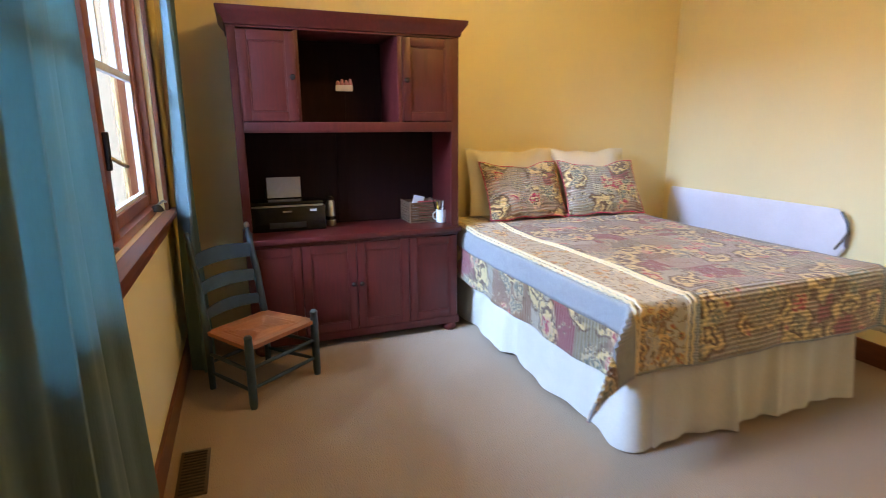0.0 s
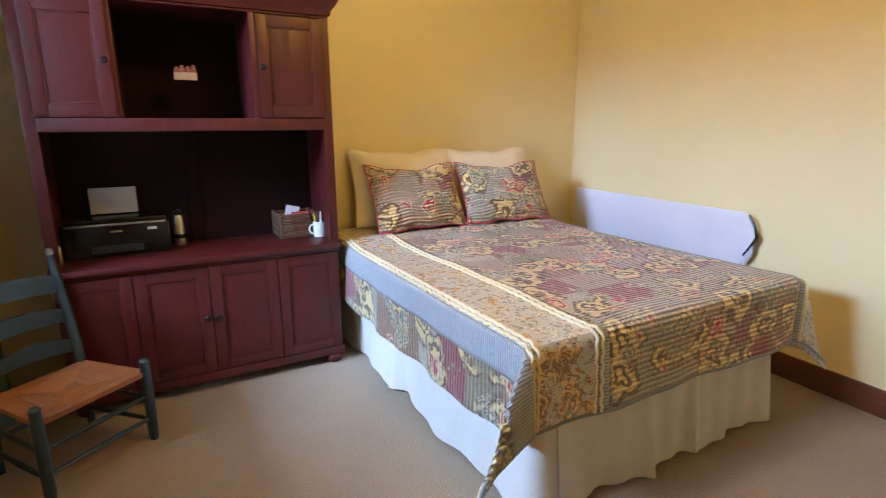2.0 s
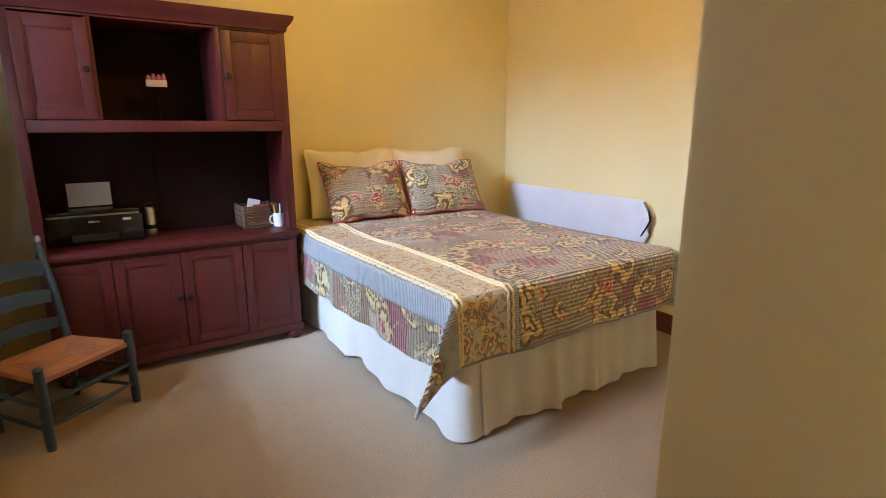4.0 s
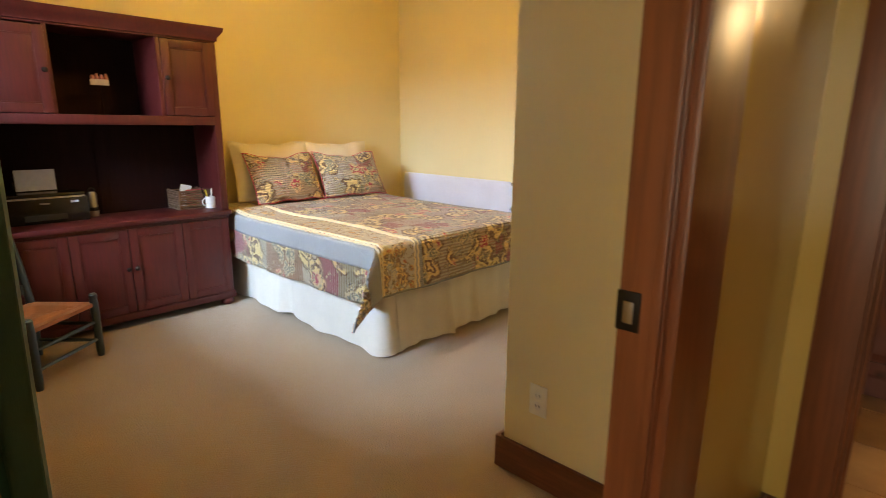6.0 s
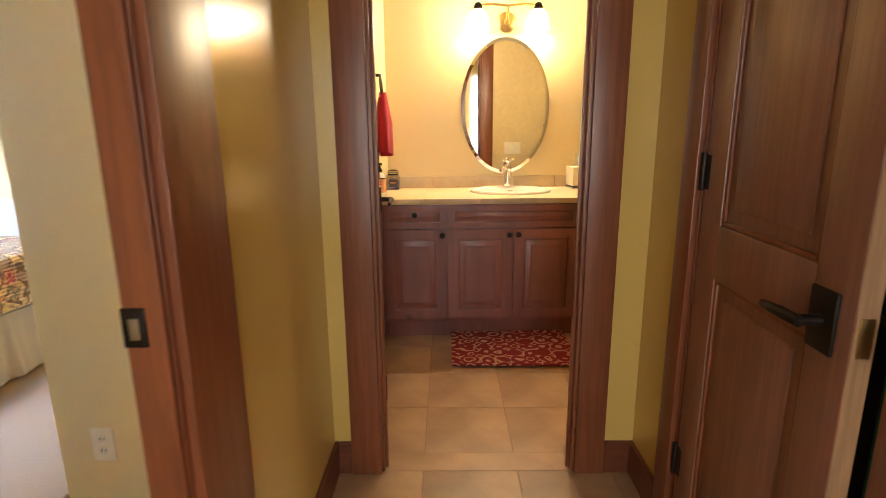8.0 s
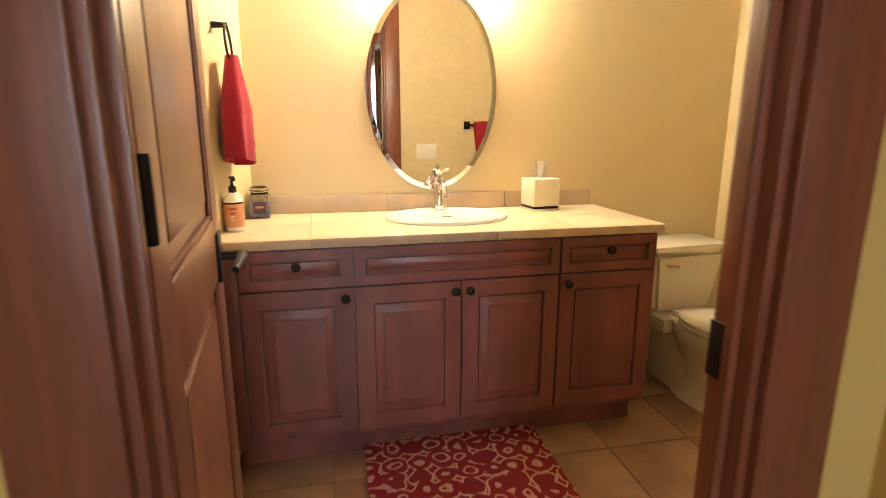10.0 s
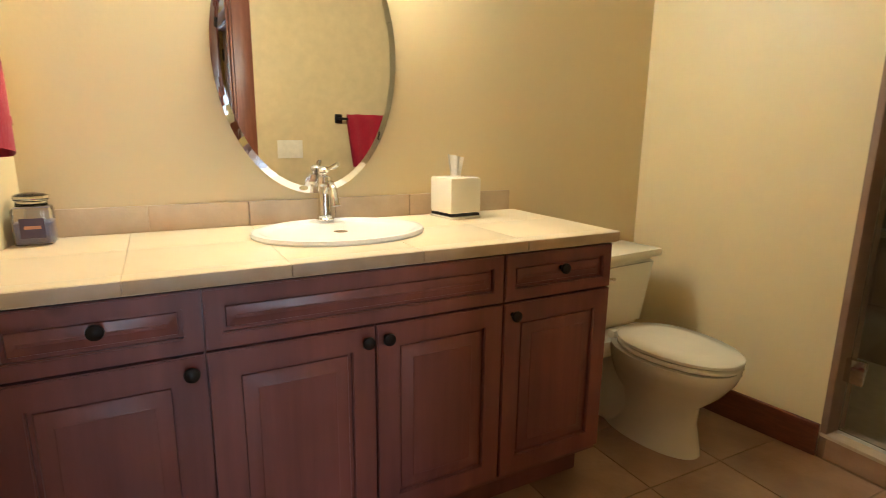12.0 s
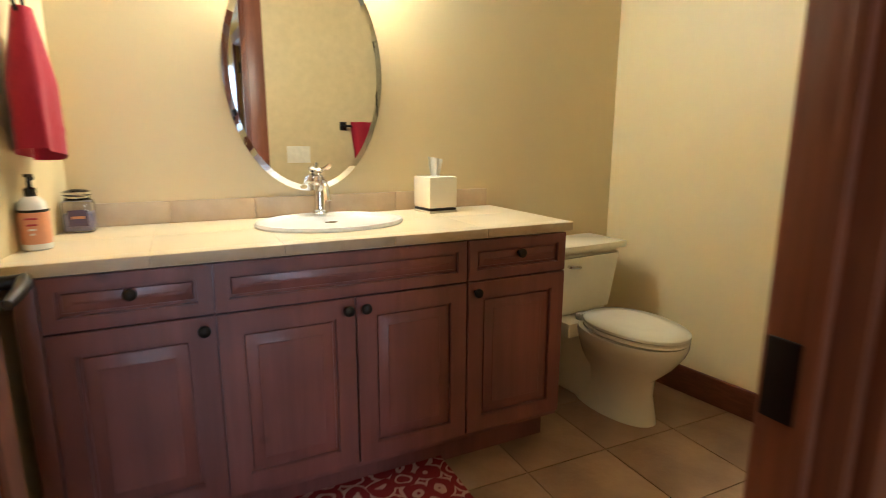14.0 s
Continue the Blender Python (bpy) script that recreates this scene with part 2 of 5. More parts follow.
PAINT = mottled("cream_yellow_wall_paint", (0.77, 0.64, 0.35), (0.80, 0.67, 0.38), 0.5, 1.2, 90, 0.12, 0.003)
HALL_PAINT = mottled("ochre_gloss_wall_paint", (0.60, 0.43, 0.13), (0.64, 0.46, 0.15), 0.2, 1.2, 60, 0.10, 0.003)
BATH_PAINT = mottled("tan_wall_paint", (0.69, 0.56, 0.31), (0.72, 0.59, 0.34), 0.45, 1.2, 90, 0.12, 0.003)
CEIL = mottled("white_ceiling_paint", (0.78, 0.76, 0.70), (0.81, 0.79, 0.74), 0.8, 1.0, 80, 0.2, 0.004)
CARPET = carpet_mat()
TRIM = wood("stained_alder_trim", (0.20, 0.060, 0.026), (0.29, 0.095, 0.042), 0.34, "Z", scale=0.6, knots=0.6)
TRIM_Y = wood("stained_alder_trim_long", (0.13, 0.036, 0.017), (0.22, 0.066, 0.03), 0.38, "Y")
TRIM_X = wood("stained_alder_trim_cross", (0.13, 0.036, 0.017), (0.22, 0.066, 0.03), 0.38, "X")
DOOR = wood("stained_alder_door", (0.235, 0.105, 0.068), (0.34, 0.155, 0.098), 0.32, "Z", scale=0.6, knots=0.4)
EDGE = wood("pale_door_edge_wood", (0.30, 0.17, 0.085), (0.42, 0.25, 0.13), 0.5, "Z")
RED = wood("barn_red_paint", (0.068, 0.0062, 0.0056), (0.094, 0.0090, 0.0078), 0.42, "Z", relief=0.2)
# Darker red with little gloss: shade of the open shelves put into the colour.
RED_SHADED = wood("red_in_recess_shade", (0.012, 0.003, 0.003), (0.018, 0.0042, 0.004), 0.75, "Z")
RED_SHADED.node_tree.nodes["Principled BSDF"].inputs["Specular IOR Level"].default_value = 0.12
VANITY = wood("red_brown_vanity_wood", (0.115, 0.036, 0.034), (0.335, 0.120, 0.098), 0.33, "Z", scale=0.28, relief=0.05, knots=0.75, lines=0.07)
TEAL = mottled("dark_teal_chair_paint", (0.016, 0.036, 0.045), (0.024, 0.050, 0.060), 0.42, 9, 60, 0.25, 0.002)
RUSH = wood("woven_tan_seat", (0.33, 0.105, 0.03), (0.46, 0.17, 0.055), 0.6, "X", 3.0, 0.5)
CURTAIN = curtain_mat()
BLACK = plain("black_plastic", (0.006, 0.006, 0.0065), 0.24)
BRONZE = plain("oil_rubbed_bronze", (0.022, 0.018, 0.016), 0.42, 0.7)
CHROME = plain("polished_chrome", (0.75, 0.73, 0.70), 0.1, 1.0)
STEEL = plain("brushed_steel", (0.45, 0.44, 0.42), 0.3, 1.0)
BRASS = plain("antique_brass", (0.45, 0.30, 0.12), 0.3, 1.0)
PORCELAIN = plain("bisque_porcelain", (0.80, 0.74, 0.60), 0.16, even=True, Coat_Weight=0.4)
WHITE = plain("white_ceramic", (0.82, 0.80, 0.75), 0.25, even=True)
PLATE = plain("cream_plastic_plate", (0.84, 0.80, 0.68), 0.4)
LINEN = cloth_mat("ivory_linen", (0.80, 0.72, 0.55), 0.85)
SKIRT = cloth_mat("white_bed_skirt_cloth", (0.69, 0.65, 0.57), 0.9)
LILAC = cloth_mat("lilac_white_cover", (0.66, 0.66, 0.72), 0.85)
QUILT = quilt_mat()
PILLOWQ = quilt_mat("quilted_sham_cloth", 0.8)
PAISLEY = band_mat()
TICKING = stripe_mat()
CORD = plain("gold_cord", (0.82, 0.68, 0.42), 0.5)
COUNTER = mottled("cream_counter_tile", (0.70, 0.57, 0.37), (0.76, 0.64, 0.44), 0.36, 5, 60, 0.03, 0.001, random_amount=0.03)
SPLASH = mottled("tan_splash_tile", (0.46, 0.34, 0.21), (0.60, 0.47, 0.31), 0.4, 9, 60, 0.25, 0.003, random_amount=0.2)
GROUT = mottled("sandy_grout", (0.66, 0.54, 0.36), (0.70, 0.58, 0.40), 0.9, 20, 200, 0.3)
FLOORGROUT = mottled("brown_floor_grout", (0.27, 0.17, 0.10), (0.36, 0.235, 0.14), 0.9, 20, 200, 0.3)
FLOORTILE = mottled("brown_stone_tile", (0.235, 0.128, 0.072), (0.50, 0.31, 0.17), 0.36, 2.6, 45, 0.3, 0.004, random_amount=0.15)
SHOWERTILE = mottled("brown_shower_tile", (0.29, 0.21, 0.14), (0.38, 0.28, 0.19), 0.45, 5, 50, 0.25, 0.003, random_amount=0.15)
EDGETILE = mottled("brown_tile_edge", (0.19, 0.11, 0.068), (0.27, 0.165, 0.105), 0.45, 6, 50, 0.25, 0.003)
PEBBLE = mottled("grey_beige_shower_floor", (0.52, 0.45, 0.34), (0.62, 0.54, 0.41), 0.5, 30, 120, 0.4)
TOWEL = cloth_mat("crimson_terry", (0.36, 0.007, 0.026), 0.95, 500, relief=0.8)
RUG = rug_mat()
# White paper set to mid grey; the hutch's shade is in this colour.
PAPER = plain("shaded_white_paper", (0.52, 0.52, 0.53), 0.8)
BASKET = wood("woven_basket", (0.10, 0.048, 0.024), (0.19, 0.10, 0.052), 0.7, "X", 4.0, 0.8)
PEACH = plain("peach_soap_label", (0.70, 0.32, 0.17), 0.35)
LAVENDER = plain("lavender_wax", (0.30, 0.27, 0.42), 0.4)
YELLOW = plain("yellow_plastic", (0.72, 0.50, 0.05), 0.4)
REDITEM = plain("red_card", (0.40, 0.03, 0.04), 0.5)
VINYL = plain("white_window_vinyl", (0.72, 0.74, 0.76), 0.4)
BULB = glow("lit_frosted_glass", (1.0, 0.70, 0.30), 14.0)
BULB2 = glow("lit_opal_glass", (1.0, 0.74, 0.36), 3.0)
OUTSIDE = glow("bright_overcast_distance", (0.93, 0.97, 1.0), 2.2)
GREENERY = glow("sunlit_garden_distance", (0.35, 0.60, 0.35), 1.2)


def glass_mat(name, colour, rough=0.0):
    m, nt, p = mat(name)
    p.inputs["Base Color"].default_value = (*colour, 1)
    p.inputs["Roughness"].default_value = rough
    p.inputs["IOR"].default_value = 1.45
    p.inputs["Transmission Weight"].default_value = 1.0
    return m


GLASS = glass_mat("clear_glass", (0.97, 0.99, 0.98))
MIRROR = plain("mirror_silver", (0.93, 0.93, 0.92), 0.01, 1.0)


# ---- building helpers ----
def box(bm, x0, x1, y0, y1, z0, z1, bev=0.0):
    m = Matrix.LocRotScale(((x0 + x1) / 2, (y0 + y1) / 2, (z0 + z1) / 2), None, (abs(x1 - x0), abs(y1 - y0), abs(z1 - z0)))
    r = bmesh.ops.create_cube(bm, size=1, matrix=m)
    if bev:
        es = list({e for v in r["verts"] for e in v.link_edges})
        bmesh.ops.bevel(bm, geom=es, offset=bev, segments=2, profile=0.6, affect="EDGES")
    return bm


def B(x0, x1, y0, y1, z0, z1, bev=0.0):
    return box(bmesh.new(), x0, x1, y0, y1, z0, z1, bev)


def lathe(bm, profile, at=(0, 0, 0), axis="Z", seg=24):
    """Turned shape from (radius, height) steps, closed at both ends."""
    turn = {"Z": Matrix.Identity(3), "X": Euler((0, radians(90), 0)).to_matrix(), "Y": Euler((radians(-90), 0, 0)).to_matrix()}[axis]
    rings = []
    for r, h in profile:
        rings.append([bm.verts.new(Vector(at) + turn @ Vector((r * math.cos(2 * math.pi * i / seg), r * math.sin(2 * math.pi * i / seg), h))) for i in range(seg)])
    for a, b in zip(rings, rings[1:]):
        for i in range(seg):
            bm.faces.new((a[i], a[(i + 1) % seg], b[(i + 1) % seg], b[i]))
    bm.faces.new(rings[0][::-1])
    bm.faces.new(rings[-1])
    return bm


def tube(bm, pts, r, seg=10, taper=None):
    """Round bar along points; taper gives a radius for each."""
    pts = [Vector(q) for q in pts]
    rings = []
    for i, q in enumerate(pts):
        d = (pts[min(i + 1, len(pts) - 1)] - pts[max(i - 1, 0)]).normalized()
        a = d.orthogonal().normalized() if i == 0 else (a - a.dot(d) * d).normalized()
        b = d.cross(a)
        rr = taper[i] if taper else r
        rings.append([bm.verts.new(q + rr * (math.cos(2 * math.pi * k / seg) * a + math.sin(2 * math.pi * k / seg) * b)) for k in range(seg)])
    for p0, p1 in zip(rings, rings[1:]):
        for k in range(seg):
            bm.faces.new((p0[k], p0[(k + 1) % seg], p1[(k + 1) % seg], p1[k]))
    bm.faces.new(rings[0][::-1])
    bm.faces.new(rings[-1])
    return bm


def sheet(nu, nv, f, thick=0.0, uvf=None):
    """Grid surface from f(i/nu, j/nv)."""
    bm = bmesh.new()
    g = [[bm.verts.new(f(i / nu, j / nv)) for j in range(nv + 1)] for i in range(nu + 1)]
    uvl = bm.loops.layers.uv.new("UVMap") if uvf else None
    for i in range(nu):
        for j in range(nv):
            fc = bm.faces.new((g[i][j], g[i + 1][j], g[i + 1][j + 1], g[i][j + 1]))
            if uvf:
                for lp, (a, b) in zip(fc.loops, ((i, j), (i + 1, j), (i + 1, j + 1), (i, j + 1))):
                    lp[uvl].uv = uvf(a / nu, b / nv)
    if thick:
        bmesh.ops.recalc_face_normals(bm, faces=bm.faces)
        bmesh.ops.solidify(bm, geom=bm.faces[:], thickness=thick)
    return bm


def mesh_of(name, bm, material, smooth=False):
    bmesh.ops.recalc_face_normals(bm, faces=bm.faces)
    me = bpy.data.meshes.new(name)
    bm.to_mesh(me)
    bm.free()
    me.materials.append(material)
    if smooth:
        me.shade_smooth()
        me.set_sharp_from_angle(angle=radians(40))
    return me


def part(name, bm, material, parent=None, label="", smooth=True):
    ob = new(name, mesh_of(name, bm, material, smooth))
    ob.parent = parent
    if label:
        ob["label"] = label
    return ob


def setting(name, bm, material, label="", smooth=False):
    return tagged(part(name, bm, material, None, "", smooth), label, name.split("_")[0], kind="structure")


def thing(name, at, label, category, group="", rz=0.0):
    ob = new(name)
    ob.empty_display_size = 0.05
    ob.matrix_world = pose(*at, 0, 0, rz)
    return tagged(ob, label, category, group)


def piece(name, mesh, at, parent):
    ob = new(name, mesh)
    ob.parent = parent
    ob.location = at
    return ob


# ---- structure ----
CEIL_Z = 2.6
XW, YF, XR = 0.355, 4.34, 3.995  # bedroom: window wall, far wall, wall beside the bed
YS = 1.345  # wall that closes the bed alcove
XS = 1.78  # short wall by the bedroom door
DY0, DY1 = 0.545, 0.610  # wall with the bedroom door
DX0, DX1 = 0.27, 1.08
HALL_R = -0.575
BX0, BX1 = 2.10, 2.168  # wall with the bathroom door
BD0, BD1 = -0.345, 0.36
BXM, BYL, BYR = 3.97, 0.587, -1.935  # bathroom: mirror wall, near side wall, wall beside the toilet
HEAD = 2.06
WEST = -1.62

setting("floor", B(0.2, XR, DY0, YF, -0.12, 0.0), CARPET, "beige cut-pile carpet with faint tread marks")
setting("ceiling", B(WEST - 0.15, XR + 0.15, -3.3, YF + 0.15, CEIL_Z, CEIL_Z + 0.1), CEIL, "plain white ceiling")

# window wall with its opening
WY0, WY1, WZ0, WZ1 = 1.72, 3.80, 0.90, 2.12
wt = 0.16
wall_w = bmesh.new()
box(wall_w, XW - wt, XW, 1.50, WY0, 0, CEIL_Z)
box(wall_w, XW - wt, 0.255, DY1, 1.50, 0, CEIL_Z)
box(wall_w, XW - wt, XW, WY1, YF + 0.12, 0, CEIL_Z)
box(wall_w, XW - wt, XW, WY0, WY1, 0, WZ0)
box(wall_w, XW - wt, XW, WY0, WY1, WZ1, CEIL_Z)
setting("wall_west", wall_w, PAINT, "cream yellow painted wall under the window")
setting("wall_north", B(XW, XR + 0.12, YF, YF + 0.12, 0, CEIL_Z), PAINT, "cream yellow painted wall behind the bed")
def skewed(x0, x1, y0, y1, z0, z1, at, degrees, bev=0.0):
    """A box turned about an upright through the point at."""
    bm = B(x0, x1, y0, y1, z0, z1, bev)
    m = Matrix.Translation((*at, 0)) @ Matrix.Rotation(radians(degrees), 4, "Z") @ Matrix.Translation((-at[0], -at[1], 0))
    bmesh.ops.transform(bm, matrix=m, verts=bm.verts)
    return bm


EAST_TURN, BN_TURN, BS_TURN = -3.2, -7.0, 8.0  # the old house is not quite square
setting("wall_east", skewed(XR, XR + 0.14, YS - 0.3, YF, 0, CEIL_Z, (XR, YF), EAST_TURN), PAINT, "cream yellow painted wall beside the bed")
setting("wall_alcove", B(XS + 0.12, XR, YS - 0.12, YS, 0, CEIL_Z), PAINT, "cream yellow painted wall facing the bed")
ws = B(XS, XS + 0.12, DY1, YS, 0, CEIL_Z)
bmesh.ops.bevel(ws, geom=[e for e in ws.edges if abs(e.verts[0].co.z - e.verts[1].co.z) > 1 and all(abs(v.co.x - XS) < 0.01 and abs(v.co.y - YS) < 0.01 for v in e.verts)], offset=0.02, segments=4, affect="EDGES")
setting("wall_stub", ws, PAINT, "short cream painted wall with a rounded corner", True)
# wall between hall and bedroom
wall_d = bmesh.new()
box(wall_d, WEST, DX0 - 0.02, DY0, DY1, 0, CEIL_Z)
box(wall_d, DX1 + 0.02, BX0, DY0, DY1, 0, CEIL_Z)
box(wall_d, DX0 - 0.02, DX1 + 0.02, DY0, DY1, HEAD + 0.02, CEIL_Z)
setting("wall_hall_north", wall_d, HALL_PAINT, "glossy ochre painted wall of the hall")
wall_h = bmesh.new()
CX0, CX1 = 0.32, 1.745  # closet opening in the hall's other wall
box(wall_h, WEST, CX0, HALL_R - 0.11, HALL_R, 0, CEIL_Z)
box(wall_h, CX1, BX0, HALL_R - 0.11, HALL_R, 0, CEIL_Z)
box(wall_h, CX0, CX1, HALL_R - 0.11, HALL_R, HEAD + 0.02, CEIL_Z)
setting("wall_hall_south", wall_h, HALL_PAINT, "ochre painted hall wall with a closet opening")
setting("wall_closet_back", B(WEST, BX0, HALL_R - 0.85, HALL_R - 0.75, 0, CEIL_Z), PAINT, "back wall of the hall closet")
wall_b = bmesh.new()
wall_e = bmesh.new()
for skin, xa, xb in ((wall_e, BX0, BX0 + 0.03), (wall_b, BX0 + 0.0305, BX1)):
    box(skin, xa, xb, BD1 + 0.02, BYL + 0.25, 0, CEIL_Z)
    box(skin, xa, xb, -3.2, BD0 - 0.02, 0, CEIL_Z)
    box(skin, xa, xb, BD0 - 0.02, BD1 + 0.02, HEAD + 0.02, CEIL_Z)
setting("wall_hall_east", wall_e, HALL_PAINT, "ochre painted hall wall round the bathroom door")
setting("wall_bath_west", wall_b, BATH_PAINT, "ochre painted wall round the bathroom door")
setting("wall_bath_east", B(BXM, BXM + 0.12, -3.2, BYL + 0.12, 0, CEIL_Z), BATH_PAINT, "tan painted wall behind the vanity")
setting("wall_bath_north", skewed(BX1 - 0.05, BXM + 0.03, BYL, BYL + 0.12, 0, CEIL_Z, (3.36, BYL), BN_TURN), BATH_PAINT, "tan painted bathroom side wall")
setting("wall_bath_south", skewed(3.15, BXM + 0.06, BYR - 0.12, BYR, 0, CEIL_Z, (3.15, BYR), BS_TURN), BATH_PAINT, "tan painted wall beside the toilet, slightly scuffed")
# end of the hall with its window to the garden
hw = bmesh.new()
box(hw, WEST - 0.12, WEST, -0.75, -0.45, 0, CEIL_Z)
box(hw, WEST - 0.12, WEST, 0.40, DY1, 0, CEIL_Z)
box(hw, WEST - 0.12, WEST, -0.45, 0.40, 0, 0.35)
box(hw, WEST - 0.12, WEST, -0.45, 0.40, 2.1, CEIL_Z)
setting("wall_hall_west", hw, HALL_PAINT, "ochre painted end wall of the hall with a tall window")
setting("wall_far_south", B(BX0, BXM + 0.12, -3.2, -3.08, 0, CEIL_Z), SHOWERTILE, "tiled back wall of the shower")

# ground outside and the bright distance seen through the windows
setting("ground", B(-400, 400, -400, 400, -0.9, -0.8), mottled("lawn", (0.05, 0.09, 0.02), (0.09, 0.13, 0.04), 0.9, 2, 40), "green lawn outside the house")
setting("backdrop_near", B(-1.66, -1.60, 1.0, 16, -0.8, 4.2), OUTSIDE, "bright hazy daylight outside the bedroom window")
setting("backdrop", B(-60, -59.5, -60, 60, -0.8, 30), OUTSIDE, "bright hazy daylight distance")
setting("backdrop_garden", B(-55, -54.8, -10, 3, -0.8, 9), GREENERY, "sunlit green shrubs in the distance")


def baseboard(x0, x1, y0, y1, material, label="stained wood baseboard"):
    bm = bmesh.new()
    box(bm, x0, x1, y0, y1, 0.002, 0.13, 0.004)
    return setting("baseboard", bm, material, label)


BBT = 0.016
baseboard(XW, XW + BBT, 1.50, YF, TRIM_Y)
baseboard(0.255, 0.255 + BBT, DY1, 1.50, TRIM_Y)
baseboard(2.00, XR, YF - BBT, YF, TRIM_X)
setting("baseboard", skewed(XR - BBT, XR, YS - 0.25, YF, 0.002, 0.13, (XR, YF), EAST_TURN, 0.004), TRIM_Y, "stained wood baseboard")
baseboard(XS - BBT, XS, DY1, YS + BBT, TRIM_Y)
baseboard(XS, XR - BBT, YS, YS + BBT, TRIM_X)
baseboard(1.31, BX0, DY0 - BBT, DY0, TRIM_X)
baseboard(BX0 - BBT, BX0, 0.482, DY0 - BBT, TRIM_Y)
baseboard(BX0 - BBT, BX0, HALL_R + BBT, BD0 - 0.122, TRIM_Y)
baseboard(CX1 + 0.11, BX0, HALL_R, HALL_R + BBT, TRIM_X)
baseboard(WEST, DX0 - 0.13, DY0 - BBT, DY0, TRIM_X)
setting("baseboard", skewed(3.15, BXM + 0.02, BYR, BYR + BBT, 0.002, 0.13, (3.15, BYR), BS_TURN, 0.004), TRIM_X, "dark red-brown baseboard behind the toilet")


def door_frame(name, label, plane, lo, hi, a0, a1, casing, sides):
    """Jambs, head and casings of a doorway; plane 'x' or 'y' is the axis across the wall."""
    root = tagged(new(name), label, "door frame", kind="structure")

    def slab(nm, c0, c1, t0, t1, z0, z1, material):
        bm = B(c0, c1, t0, t1, z0, z1, 0.004) if plane == "y" else B(t0, t1, c0, c1, z0, z1, 0.004)
        return part(nm, bm, material, root)

    cross = TRIM_X if plane == "y" else TRIM_Y
    slab("jamb", lo - 0.02, lo, a0 - 0.004, a1 + 0.004, 0, HEAD + 0.02, TRIM)
    slab("jamb", hi, hi + 0.02, a0 - 0.004, a1 + 0.004, 0, HEAD + 0.02, TRIM)
    slab("head_jamb", lo, hi, a0 - 0.004, a1 + 0.004, HEAD, HEAD + 0.02, cross)
    for s in sides:
        t0, t1 = (a0 - 0.02, a0 - 0.001) if s == 0 else (a1 + 0.001, a1 + 0.02)
        slab("casing", lo - 0.012 - casing, lo - 0.012, t0, t1, 0, HEAD + 0.02 + casing, TRIM)
        slab("casing", hi + 0.012, hi + 0.012 + casing, t0, t1, 0, HEAD + 0.02 + casing, TRIM)
        slab("head_casing", lo - 0.012, hi + 0.012, t0, t1, HEAD + 0.012, HEAD + 0.02 + casing, cross)
    return root


bd = door_frame("door_frame", "wide stained wood frame of the bedroom doorway", "y", DX0, DX1, DY0, DY1, 0.2, (0,))
st = B(DX1 - 0.014, DX1 + 0.001, 0.543, 0.558, 0, HEAD, 0.003)
part("door_stop", st, TRIM, bd)
sp = part("strike_plate", B(DX1 - 0.004, DX1 + 0.001, 0.578, 0.615, 0.952, 1.016, 0.002), BRONZE, bd, "dark bronze strike plate")
part("latch_hole", B(DX1 - 0.0055, DX1 - 0.0035, 0.588, 0.604, 0.965, 1.0, 0.001), STEEL, sp)
bf = door_frame("door_frame", "stained wood frame of the bathroom doorway", "x", BD0, BD1, BX0, BX1, 0.108, (0, 1))
part("door_stop", B(2.122, 2.137, BD0 - 0.001, BD0 + 0.012, 0, HEAD, 0.003), TRIM, bf)
part("door_stop", B(2.122, 2.137, BD1 - 0.012, BD1 + 0.001, 0, HEAD, 0.003), TRIM, bf)
sp = part("strike_plate", B(2.142, 2.174, BD0 - 0.001, BD0 + 0.004, 0.90, 0.98, 0.002), BRONZE, bf, "dark bronze strike plate")
cf = door_frame("door_frame", "stained wood frame of the hall closet", "y", CX0, CX1, HALL_R - 0.11, HALL_R, 0.09, (1,))


